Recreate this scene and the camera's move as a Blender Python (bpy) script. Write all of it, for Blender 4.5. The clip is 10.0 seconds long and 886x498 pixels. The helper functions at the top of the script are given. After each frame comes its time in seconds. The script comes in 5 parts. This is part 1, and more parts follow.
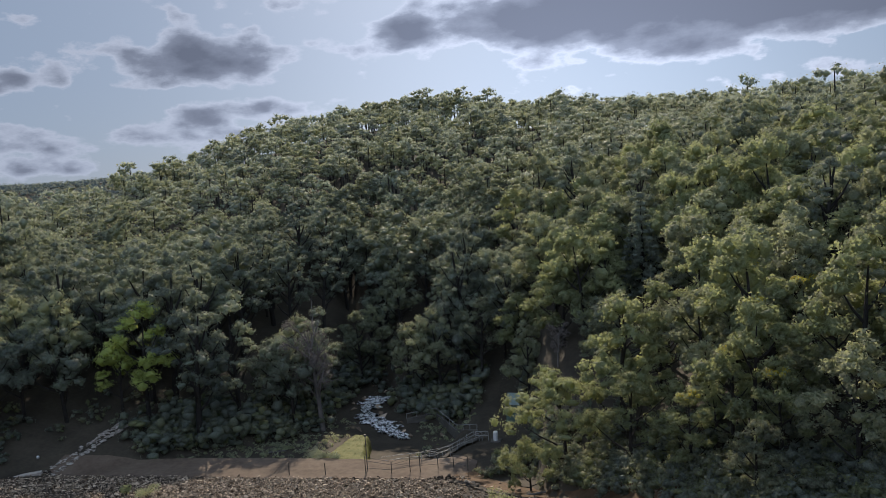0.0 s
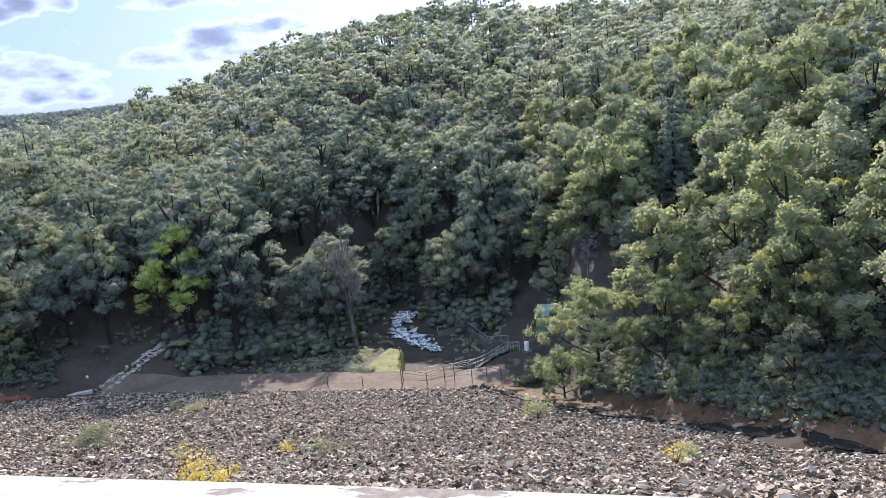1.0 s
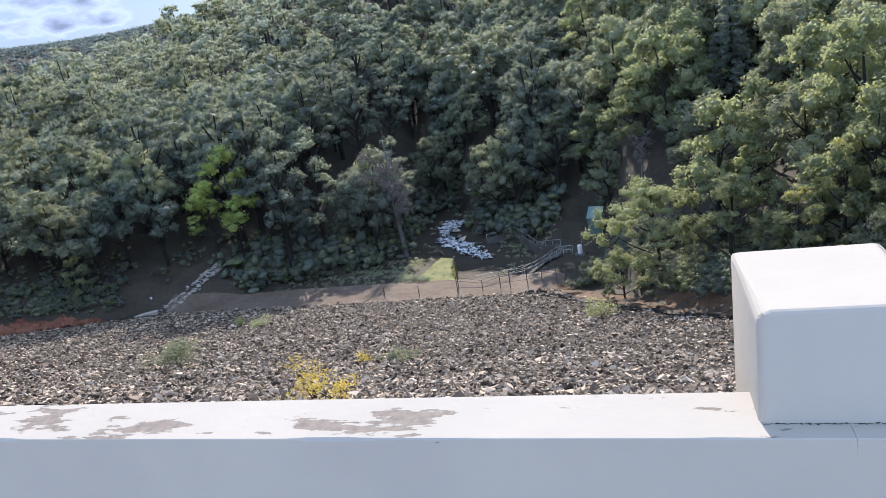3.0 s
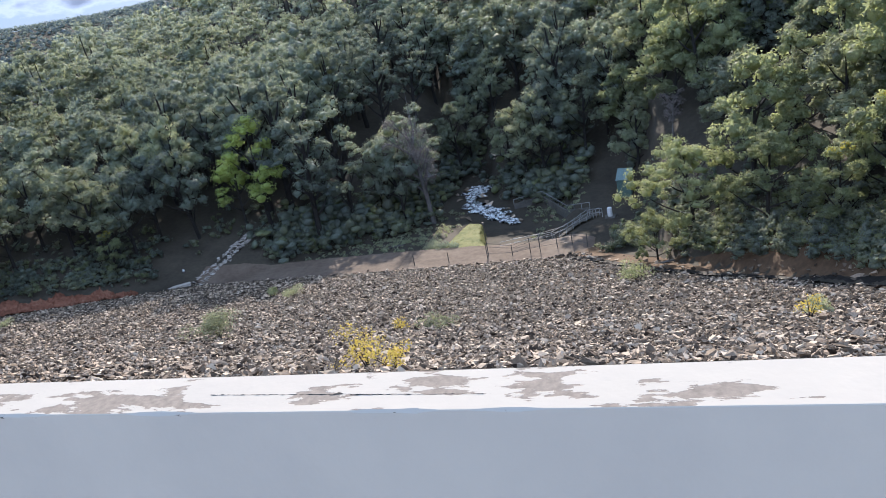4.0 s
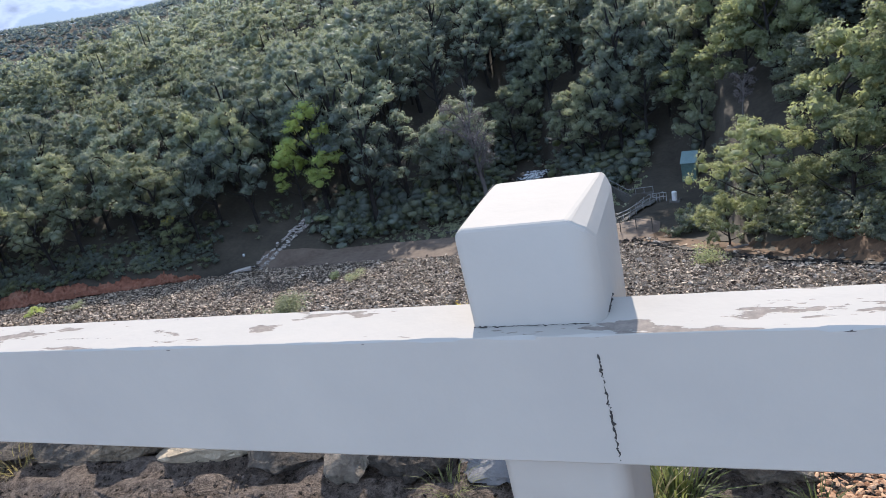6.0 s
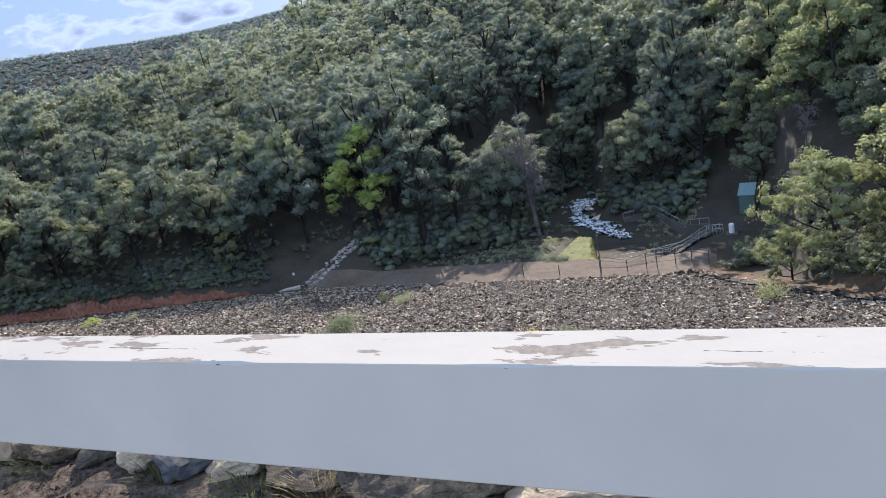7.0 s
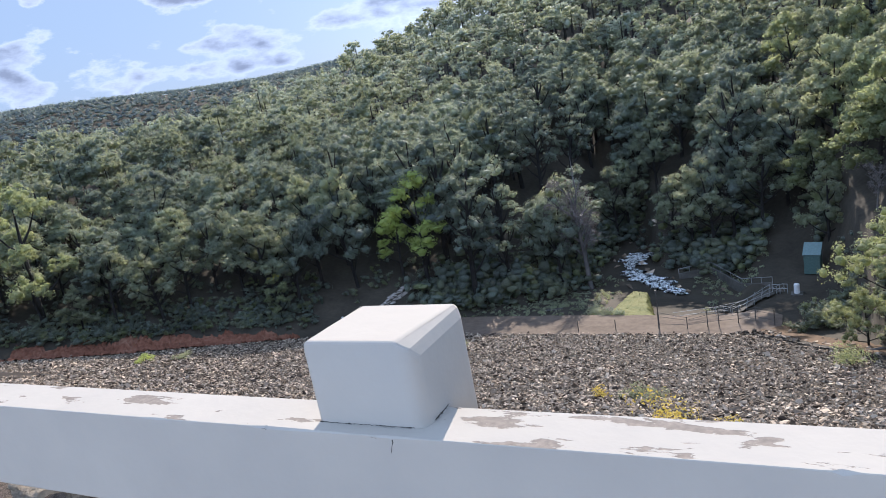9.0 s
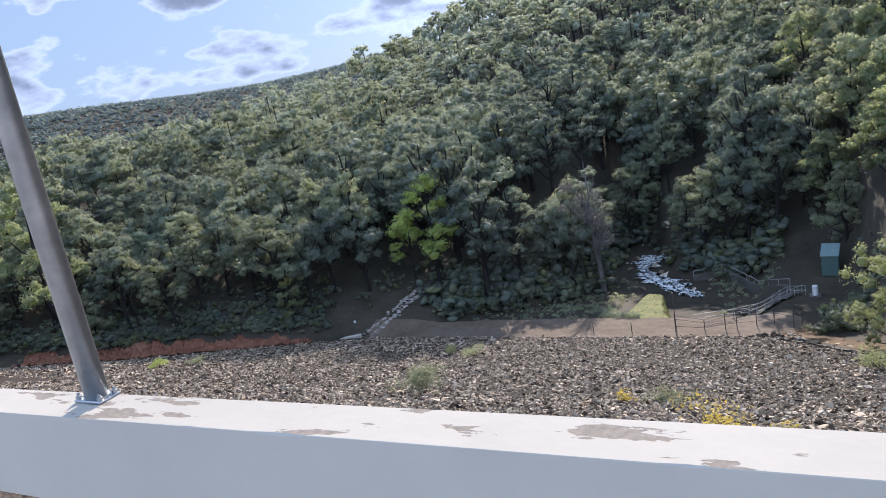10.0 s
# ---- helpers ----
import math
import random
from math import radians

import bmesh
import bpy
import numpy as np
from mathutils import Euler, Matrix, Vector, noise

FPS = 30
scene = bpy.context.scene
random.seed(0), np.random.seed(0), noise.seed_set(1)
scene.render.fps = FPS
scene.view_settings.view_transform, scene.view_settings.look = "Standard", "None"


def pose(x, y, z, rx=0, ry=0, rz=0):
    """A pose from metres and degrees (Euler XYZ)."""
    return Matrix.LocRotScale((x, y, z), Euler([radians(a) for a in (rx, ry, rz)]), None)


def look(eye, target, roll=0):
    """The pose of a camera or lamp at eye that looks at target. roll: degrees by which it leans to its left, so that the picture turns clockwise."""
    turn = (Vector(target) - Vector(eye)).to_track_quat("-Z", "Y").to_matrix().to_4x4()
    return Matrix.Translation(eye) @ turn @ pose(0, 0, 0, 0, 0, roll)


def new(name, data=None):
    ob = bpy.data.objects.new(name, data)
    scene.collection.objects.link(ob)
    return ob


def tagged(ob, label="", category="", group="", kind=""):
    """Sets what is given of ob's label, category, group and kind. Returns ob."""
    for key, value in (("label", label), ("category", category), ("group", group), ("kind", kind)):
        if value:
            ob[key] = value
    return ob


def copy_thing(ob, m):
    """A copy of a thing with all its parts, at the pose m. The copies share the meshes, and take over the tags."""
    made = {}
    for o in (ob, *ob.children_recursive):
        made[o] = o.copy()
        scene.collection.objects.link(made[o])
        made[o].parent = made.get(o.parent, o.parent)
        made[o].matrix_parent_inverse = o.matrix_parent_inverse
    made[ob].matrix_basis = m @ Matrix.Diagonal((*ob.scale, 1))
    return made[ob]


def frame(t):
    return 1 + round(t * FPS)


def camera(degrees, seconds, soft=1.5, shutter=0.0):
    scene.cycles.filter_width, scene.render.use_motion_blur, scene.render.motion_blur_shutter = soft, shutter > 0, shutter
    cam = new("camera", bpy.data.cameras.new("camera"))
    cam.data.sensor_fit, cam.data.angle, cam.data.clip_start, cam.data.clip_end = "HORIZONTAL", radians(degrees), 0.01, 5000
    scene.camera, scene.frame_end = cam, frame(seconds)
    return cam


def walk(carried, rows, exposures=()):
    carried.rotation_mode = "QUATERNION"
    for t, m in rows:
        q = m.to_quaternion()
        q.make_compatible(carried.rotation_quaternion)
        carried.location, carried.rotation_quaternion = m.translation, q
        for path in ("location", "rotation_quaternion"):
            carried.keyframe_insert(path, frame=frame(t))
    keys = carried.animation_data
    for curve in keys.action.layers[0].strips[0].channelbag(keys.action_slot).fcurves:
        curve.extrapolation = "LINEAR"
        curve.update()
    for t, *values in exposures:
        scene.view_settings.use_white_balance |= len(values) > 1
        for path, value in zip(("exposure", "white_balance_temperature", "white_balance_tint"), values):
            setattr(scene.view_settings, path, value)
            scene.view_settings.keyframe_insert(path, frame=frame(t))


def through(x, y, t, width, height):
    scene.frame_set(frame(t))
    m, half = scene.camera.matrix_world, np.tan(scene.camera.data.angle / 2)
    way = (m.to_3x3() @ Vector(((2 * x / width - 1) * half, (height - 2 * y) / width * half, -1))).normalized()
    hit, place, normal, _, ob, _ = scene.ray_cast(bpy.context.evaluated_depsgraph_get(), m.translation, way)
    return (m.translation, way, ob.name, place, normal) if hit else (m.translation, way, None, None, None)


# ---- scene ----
import itertools

cam = camera(64.5, 10.0, 0.75)
PATH = [
    (0, (1.450, -1.017, 1.620), (1.0814, 0.9421, 1.4588), -3.98),
    (0.5, (0.850, -1.062, 1.601), (0.4646, 0.8784, 1.3073), -4.90),
    (1, (0.250, -1.071, 1.583), (-0.1873, 0.8407, 1.1906), -6.08),
    (1.5, (-0.312, -1.025, 1.567), (-0.8183, 0.8594, 1.1280), -6.69),
    (2, (-0.936, -1.024, 1.561), (-1.4888, 0.8361, 1.0764), -7.43),
    (2.5, (-1.595, -0.912, 1.540), (-2.1333, 0.9325, 0.9845), -8.64),
    (2.7, (-1.844, -0.893, 1.518), (-2.379, 0.943, 0.931), -9.3),
    (4, (-3.111, -0.916, 1.547), (-3.728, 0.852, 0.845), -12.0),
    (4.5, (-3.661, -0.879, 1.496), (-4.323, 0.859, 0.761), -12.7),
    (5, (-4.26, -0.947, 1.466), (-4.952, 0.772, 0.715), -13.3),
    (5.2, (-4.542, -0.913, 1.433), (-5.251, 0.804, 0.691), -13.2),
    (6.3, (-5.889, -0.944, 1.453), (-6.64, 0.774, 0.758), -13.2),
    (6.5, (-6.151, -0.942, 1.444), (-6.925, 0.772, 0.765), -12.9),
    (7, (-6.799, -0.966, 1.464), (-7.636, 0.741, 0.844), -12.4),
    (7.5, (-7.38, -0.951, 1.476), (-8.262, 0.752, 0.908), -12.1),
    (8, (-7.860, -0.954, 1.512), (-8.7714, 0.7490, 0.9931), -11.73),
    (8.5, (-8.556, -0.974, 1.508), (-9.4790, 0.7325, 1.0226), -10.93),
    (9, (-9.199, -0.979, 1.525), (-10.1236, 0.7313, 1.0568), -10.91),
    (9.5, (-9.828, -0.992, 1.519), (-10.7517, 0.7198, 1.0564), -11.38),
    (10, (-10.358, -0.923, 1.494), (-11.298, 0.783, 1.039), -11.3),
]
EXPOSURES = [(0.0, 0.28, 5450, 17), (0.5, 0.80, 5250, 19), (1.0, 1.42, 5000, 21), (2.0, 1.21, 4930, 20), (4.0, 1.22, 4930, 18), (6.0, 1.14, 4930, 18), (10.0, 1.14, 4970, 19)]
walk(cam, [(t, look(eye, target, roll)) for t, eye, target, roll in PATH], EXPOSURES)

# ---- daylight: sun ahead over the hill, broken cloud ----
SUN_AZ, SUN_EL = -11.0, 29.0


def node(tree, kind, **values):
    n = tree.nodes.new(kind)
    for key, value in values.items():
        if key in n.inputs:
            n.inputs[key].default_value = value
    return n


def calc(tree, op, a, b=0.0, c=0.0):
    n = tree.nodes.new("ShaderNodeMath")
    n.operation = op
    for slot, v in zip(n.inputs, (a, b, c)):
        if isinstance(v, (int, float)):
            slot.default_value = v
        else:
            tree.links.new(v, slot)
    return n.outputs[0]


def ramp(tree, fac, stops):
    n = tree.nodes.new("ShaderNodeValToRGB")
    while len(n.color_ramp.elements) < len(stops):
        n.color_ramp.elements.new(0.5)
    for e, (p, c) in zip(n.color_ramp.elements, stops):
        e.position, e.color = p, (*c, 1) if len(c) == 3 else c
    tree.links.new(fac, n.inputs[0])
    return n.outputs[0]


def mix(tree, fac, a, b, blend="MIX"):
    n = tree.nodes.new("ShaderNodeMix")
    n.data_type, n.blend_type = "RGBA", blend
    for slot, v in ((n.inputs[0], fac), (n.inputs[6], a), (n.inputs[7], b)):
        if isinstance(v, (int, float)):
            slot.default_value = v
        elif isinstance(v, tuple):
            slot.default_value = (*v, 1)
        else:
            tree.links.new(v, slot)
    return n.outputs[2]


# clouds: azimuth, elevation, half width, half height (degrees), weight
CLOUDS = ((-32.5, 11.2, 3.2, 1.2, 1.0), (-28.6, 11.5, 2.0, 1.7, 1.1), (-24.2, 11.0, 2.8, 1.3, 0.95), (-30, 9.7, 4.5, 0.6, 0.5), (-37.9, 9.6, 1.0, 0.8, 0.6), (-40.8, 9.7, 0.8, 0.5, 0.45),
          (-17, 11.8, 1.7, 0.6, 0.6), (-12.5, 12.9, 2.0, 1.4, 1.1), (-6, 13.0, 5.0, 1.5, 1.2), (3, 13.3, 7.0, 2.1, 1.4), (14, 12.0, 9.0, 1.9, 1.4), (24, 11.2, 8.0, 2.0, 1.2),
          (-1, 9.4, 3.0, 0.5, 0.45), (9, 9.5, 4.0, 0.7, 0.5), (-29.6, 6.7, 2.0, 0.9, 0.95), (-24, 7.4, 3.6, 0.8, 0.95), (-34.5, 5.6, 2.3, 0.9, 0.6), (-40, 5.3, 3.2, 1.3, 0.6),
          (-27, 5.4, 6.0, 0.7, 0.7), (-39, 3.7, 4.0, 0.9, 0.5), (-43, 5.2, 1.4, 0.6, 0.5), (-48, 3.8, 7.0, 1.0, 0.45), (-51, 5.1, 2.0, 0.6, 0.5), (-56, 5.6, 2.4, 1.9, 0.7),
          (-44, 9.3, 3.0, 0.8, 1.0), (-53.5, 10.2, 2.0, 0.8, 0.6), (-20, 18.5, 9.0, 2.5, 0.8), (20, 19.0, 12.0, 3.0, 0.9))

world = bpy.data.worlds.new("sky")
scene.world = world
world.use_nodes = True
wt = world.node_tree
wt.nodes.clear()
sky = wt.nodes.new("ShaderNodeTexSky")
sky.sky_type, sky.sun_disc = "NISHITA", False
sky.sun_elevation, sky.sun_rotation = radians(SUN_EL), radians(SUN_AZ)
sky.air_density, sky.dust_density, sky.ozone_density = 1.0, 1.6, 2.0
way = wt.nodes.new("ShaderNodeTexCoord").outputs["Generated"]
xyz = wt.nodes.new("ShaderNodeSeparateXYZ")
wt.links.new(way, xyz.inputs[0])
cx, cy, cz = xyz.outputs
caz = calc(wt, "MULTIPLY", calc(wt, "ARCTAN2", cx, cy), 57.2958)
cel = calc(wt, "MULTIPLY", calc(wt, "ARCSINE", cz), 57.2958)
stretch = node(wt, "ShaderNodeMapping")
stretch.inputs["Scale"].default_value = (1, 1, 2.2)
wt.links.new(way, stretch.inputs["Vector"])
puff = node(wt, "ShaderNodeTexNoise", Scale=13.0, Detail=8.0, Roughness=0.6)
wt.links.new(stretch.outputs[0], puff.inputs["Vector"])
broad = node(wt, "ShaderNodeTexNoise", Scale=4.5, Detail=4.0, Roughness=0.5)
wt.links.new(stretch.outputs[0], broad.inputs["Vector"])
billow = node(wt, "ShaderNodeTexVoronoi", Scale=30.0, Randomness=1.0)
billow.feature = "SMOOTH_F1"
wt.links.new(stretch.outputs[0], billow.inputs["Vector"])
total = calc(wt, "MULTIPLY", calc(wt, "SUBTRACT", broad.outputs[0], 0.5), 1.2)
for az, el, w, h, weight in CLOUDS:
    u = calc(wt, "POWER", calc(wt, "DIVIDE", calc(wt, "SUBTRACT", caz, float(az)), float(w)), 2.0)
    v = calc(wt, "POWER", calc(wt, "DIVIDE", calc(wt, "SUBTRACT", cel, float(el)), float(h)), 2.0)
    total = calc(wt, "ADD", total, calc(wt, "MULTIPLY", calc(wt, "EXPONENT", calc(wt, "MULTIPLY", calc(wt, "ADD", u, v), -0.8)), float(weight)))
lump = calc(wt, "MULTIPLY", calc(wt, "SUBTRACT", 0.42, billow.outputs["Distance"]), 0.42)
cover = calc(wt, "ADD", calc(wt, "MULTIPLY", total, 0.72), calc(wt, "ADD", lump, calc(wt, "MULTIPLY", calc(wt, "SUBTRACT", puff.outputs[0], 0.5), 1.45)))
mask = ramp(wt, cover, ((0.19, (0.80, 0.80, 0.80)), (0.30, (1, 1, 1))))
tone = ramp(wt, cover, ((0.18, (1.00, 1.15, 1.22)), (0.29, (1.50, 1.54, 1.55)), (0.44, (1.15, 1.20, 1.24)), (0.62, (0.72, 0.76, 0.82)), (1.0, (0.46, 0.49, 0.55))))
clear = node(wt, "ShaderNodeBackground", Strength=0.044)
wt.links.new(sky.outputs[0], clear.inputs[0])
cloud = node(wt, "ShaderNodeBackground", Strength=0.7)
wt.links.new(tone, cloud.inputs[0])
# unseen sky behind is raised as added fill light; dimmer ahead, brighter again sunward
wt.links.new(calc(wt, "MAXIMUM", calc(wt, "MULTIPLY_ADD", cy, -0.37, 0.36), calc(wt, "MULTIPLY_ADD", calc(wt, "POWER", calc(wt, "MAXIMUM", cy, 0.0), 14.0), 0.27, 0.25)), cloud.inputs["Strength"])
blend = wt.nodes.new("ShaderNodeMixShader")
wt.links.new(mask, blend.inputs[0])
wt.links.new(clear.outputs[0], blend.inputs[1])
wt.links.new(cloud.outputs[0], blend.inputs[2])
wt.links.new(blend.outputs[0], wt.nodes.new("ShaderNodeOutputWorld").inputs[0])

sun = new("sun", bpy.data.lights.new("sun", "SUN"))
sun.data.energy, sun.data.angle, sun.data.color = 4.3, radians(0.6), (1.0, 0.78, 0.48)
sun.matrix_basis = look((100 * math.sin(radians(SUN_AZ)) * math.cos(radians(SUN_EL)), 100 * math.cos(radians(SUN_AZ)) * math.cos(radians(SUN_EL)), 100 * math.sin(radians(SUN_EL))), (0, 0, 0))


# ---- materials ----
def material(name):
    m = bpy.data.materials.new(name)
    m.use_nodes = True
    t = m.node_tree
    return m, t, t.nodes["Principled BSDF"]


def where(tree, kind="Object"):
    return tree.nodes.new("ShaderNodeTexCoord").outputs[kind]


def grain(tree, scale, detail=5.0, rough=0.55, vector=None):
    n = node(tree, "ShaderNodeTexNoise", Scale=scale, Detail=detail, Roughness=rough)
    tree.links.new(vector if vector else where(tree), n.inputs["Vector"])
    return n.outputs[0]


def bump(tree, bsdf, fac, strength, distance):
    n = node(tree, "ShaderNodeBump", Strength=strength, Distance=distance)
    tree.links.new(fac, n.inputs["Height"])
    tree.links.new(n.outputs[0], bsdf.inputs["Normal"])
    return n


def mottled(name, stops, scale, fine, rough=0.85, strength=0.4, distance=0.02, island=0.0):
    """Earth, stone, concrete: two scales of noise, optional change from piece to piece."""
    m, t, b = material(name)
    pos = t.nodes.new("ShaderNodeNewGeometry")
    a, c = grain(t, scale, 4, 0.6, pos.outputs["Position"]), grain(t, fine, 6, 0.65, pos.outputs["Position"])
    fac = calc(t, "ADD", calc(t, "MULTIPLY", a, 0.6), calc(t, "MULTIPLY", c, 0.4))
    if island:
        info = t.nodes.new("ShaderNodeObjectInfo").outputs["Random"]
        both = calc(t, "FRACT", calc(t, "ADD", pos.outputs["Random Per Island"], info))
        fac = calc(t, "ADD", fac, calc(t, "MULTIPLY", calc(t, "SUBTRACT", both, 0.5), island))
    t.links.new(ramp(t, fac, stops), b.inputs["Base Color"])
    b.inputs["Roughness"].default_value, b.inputs["Specular IOR Level"].default_value = rough, 0.16
    bump(t, b, c, strength, distance)
    return m


def leafy(name, dark, light, through=0.35, rough=0.55):
    """Leaves: each one a little different, light shining through."""
    m, t, b = material(name)
    geo = t.nodes.new("ShaderNodeNewGeometry")
    info = t.nodes.new("ShaderNodeObjectInfo").outputs["Random"]
    patch = grain(t, 0.11, 3, 0.6, geo.outputs["Position"])
    fac = calc(t, "ADD", calc(t, "MULTIPLY", geo.outputs["Random Per Island"], 0.18), calc(t, "ADD", calc(t, "MULTIPLY", patch, 0.75), calc(t, "MULTIPLY", info, 0.30)))
    speck = grain(t, 6.5, 4, 0.75, geo.outputs["Position"])
    fac = calc(t, "ADD", fac, calc(t, "MULTIPLY", calc(t, "SUBTRACT", speck, 0.5), 1.0))
    colour = ramp(t, fac, ((0.25, dark), (0.8, light)))
    bump(t, b, speck, 0.7, 0.12)
    t.links.new(colour, b.inputs["Base Color"])
    b.inputs["Roughness"].default_value = rough
    b.inputs["Specular IOR Level"].default_value = 0.22
    glow = t.nodes.new("ShaderNodeBsdfTranslucent")
    t.links.new(mix(t, 1.0, colour, (1.28, 1.28, 0.92), "MULTIPLY"), glow.inputs[0])
    both = t.nodes.new("ShaderNodeMixShader")
    both.inputs[0].default_value = through
    t.links.new(b.outputs[0], both.inputs[1])
    t.links.new(glow.outputs[0], both.inputs[2])
    t.links.new(both.outputs[0], t.nodes["Material Output"].inputs[0])
    return m


def plain(name, colour, rough=0.5, metal=0.0, wear=0.06, scale=30.0):
    m, t, b = material(name)
    fac = grain(t, scale)
    lo, hi = tuple(c * (1 - wear * 2) for c in colour), tuple(min(1, c * (1 + wear)) for c in colour)
    t.links.new(ramp(t, fac, ((0.3, lo), (0.7, hi))), b.inputs["Base Color"])
    b.inputs["Roughness"].default_value, b.inputs["Metallic"].default_value = rough, metal
    bump(t, b, fac, 0.08, 0.004)
    return m


def painted_concrete():
    """White masonry paint with worn grey patches on the upper faces and fine cracks."""
    m, t, b = material("white_masonry_paint")
    geo = t.nodes.new("ShaderNodeNewGeometry")
    pos = geo.outputs["Position"]
    flat = node(t, "ShaderNodeMapping")
    flat.inputs["Scale"].default_value = (4.6, 17.0, 6.0)
    t.links.new(pos, flat.inputs["Vector"])
    big = grain(t, 1.0, 7, 0.62, flat.outputs[0])
    small = grain(t, 60, 4, 0.6, pos)
    axis = t.nodes.new("ShaderNodeSeparateXYZ")
    t.links.new(geo.outputs["Normal"], axis.inputs[0])
    level = t.nodes.new("ShaderNodeSeparateXYZ")
    t.links.new(pos, level.inputs[0])
    upward = calc(t, "GREATER_THAN", axis.outputs[2], 0.8)
    low = calc(t, "LESS_THAN", level.outputs[2], 0.96)
    worn = calc(t, "MULTIPLY", calc(t, "MULTIPLY", upward, low), ramp(t, big, ((0.570, (0, 0, 0)), (0.578, (1, 1, 1)))))
    wash = ramp(t, grain(t, 3.0, 5, 0.6, pos), ((0.3, (0.41, 0.38, 0.335)), (0.7, (0.455, 0.42, 0.365))))
    bare = ramp(t, small, ((0.3, (0.185, 0.160, 0.136)), (0.7, (0.29, 0.25, 0.21))))
    t.links.new(mix(t, worn, wash, bare), b.inputs["Base Color"])
    b.inputs["Roughness"].default_value, b.inputs["Specular IOR Level"].default_value = 0.9, 0.15
    lumps = calc(t, "MULTIPLY", grain(t, 22, 3, 0.5, pos), 1.3)
    lift = calc(t, "SUBTRACT", calc(t, "ADD", lumps, calc(t, "MULTIPLY", small, 0.25)), worn)
    bump(t, b, lift, 0.5, 0.002)
    return m


WHITE = painted_concrete()
CRACK = plain("dark_crack", (0.04, 0.035, 0.03), 0.9)
CHIP = mottled("bare_chip", ((0.3, (0.07, 0.06, 0.055)), (0.7, (0.16, 0.14, 0.12))), 20, 90)
RIPRAP = mottled("riprap_stone", ((0.1, (0.050, 0.038, 0.029)), (0.5, (0.250, 0.194, 0.140)), (0.9, (0.62, 0.51, 0.385))), 0.5, 9, 0.85, 0.5, 0.03, 0.85)
# shade between the riprap stones is put into this dark colour
GAP_SHADE_BEDDING = mottled("gap_shade_bedding", ((0.3, (0.016, 0.013, 0.010)), (0.7, (0.045, 0.036, 0.029))), 0.7, 6)
EDGING = mottled("edging_stone", ((0.25, (0.06, 0.05, 0.04)), (0.5, (0.20, 0.17, 0.135)), (0.75, (0.42, 0.355, 0.27))), 12, 70, 0.9, 1.0, 0.04, 0.45)
GRAVEL = mottled("dark_gravel", ((0.3, (0.028, 0.024, 0.020)), (0.5, (0.085, 0.068, 0.054)), (0.72, (0.25, 0.20, 0.16))), 40, 160, 0.9, 1.0, 0.02, 0.4)
CHIPS = mottled("wood_chips", ((0.3, (0.20, 0.10, 0.05)), (0.7, (0.52, 0.33, 0.19))), 30, 90, 0.85, 0.4, 0.01, 0.5)
FOREST_FLOOR = mottled("forest_floor", ((0.3, (0.030, 0.027, 0.021)), (0.6, (0.070, 0.060, 0.045)), (0.85, (0.125, 0.103, 0.078))), 0.15, 1.7)
RED_SOIL = mottled("red_soil", ((0.3, (0.10, 0.042, 0.025)), (0.52, (0.22, 0.10, 0.062)), (0.75, (0.31, 0.185, 0.125))), 0.2, 1.6)
YARD = mottled("yard_dirt", ((0.32, (0.075, 0.056, 0.042)), (0.5, (0.135, 0.103, 0.078)), (0.62, (0.165, 0.13, 0.10)), (0.7, (0.27, 0.225, 0.18))), 0.14, 1.3)
CONCRETE = mottled("pale_concrete", ((0.3, (0.07, 0.066, 0.058)), (0.7, (0.17, 0.16, 0.145))), 0.6, 5)
LAWN = mottled("lawn_turf", ((0.3, (0.08, 0.095, 0.03)), (0.5, (0.15, 0.155, 0.05)), (0.75, (0.24, 0.225, 0.085))), 0.5, 5, 0.8, 0.8, 0.08)
DRAIN_STONE = mottled("pale_drain_stone", ((0.25, (0.20, 0.175, 0.15)), (0.5, (0.40, 0.36, 0.32)), (0.8, (0.58, 0.54, 0.49))), 2, 14, 0.85, 0.6, 0.03, 0.4)
BARK = mottled("grey_bark", ((0.3, (0.014, 0.013, 0.013)), (0.7, (0.045, 0.042, 0.038))), 0.8, 7)
DEADWOOD = mottled("bleached_deadwood", ((0.3, (0.09, 0.085, 0.08)), (0.7, (0.20, 0.185, 0.175))), 0.8, 7)
LEAF_DARK = leafy("eucalypt_leaf", (0.098, 0.118, 0.118), (0.310, 0.345, 0.285), 0.55)
LEAF_OLIVE = leafy("olive_leaf", (0.122, 0.140, 0.112), (0.380, 0.400, 0.280), 0.55)
# grey-green leaf, paled so that distance haze is in its colour
LEAF_HAZED_GREY = leafy("hazed_grey_leaf", (0.165, 0.188, 0.180), (0.410, 0.440, 0.385), 0.55)
# bluish base colour stands for the haze over the far ridge
LEAF_RIDGE_HAZE = leafy("hazed_ridge_foliage", (0.095, 0.118, 0.130), (0.180, 0.215, 0.230), 0.55)
LEAF_FRESH = leafy("fresh_leaf", (0.130, 0.150, 0.088), (0.370, 0.398, 0.232), 0.55)
LEAF_LIME = leafy("lime_leaf", (0.22, 0.27, 0.08), (0.50, 0.56, 0.20), 0.55)
BLOSSOM = leafy("wattle_blossom", (0.40, 0.35, 0.04), (0.66, 0.57, 0.09), 0.4)
TWIG = leafy("grey_twig", (0.11, 0.10, 0.095), (0.22, 0.19, 0.18), 0.1)
BLADE = leafy("grass_blade", (0.065, 0.095, 0.028), (0.20, 0.21, 0.085), 0.4)
DRY = leafy("dry_blade", (0.40, 0.30, 0.05), (0.68, 0.54, 0.12), 0.4)
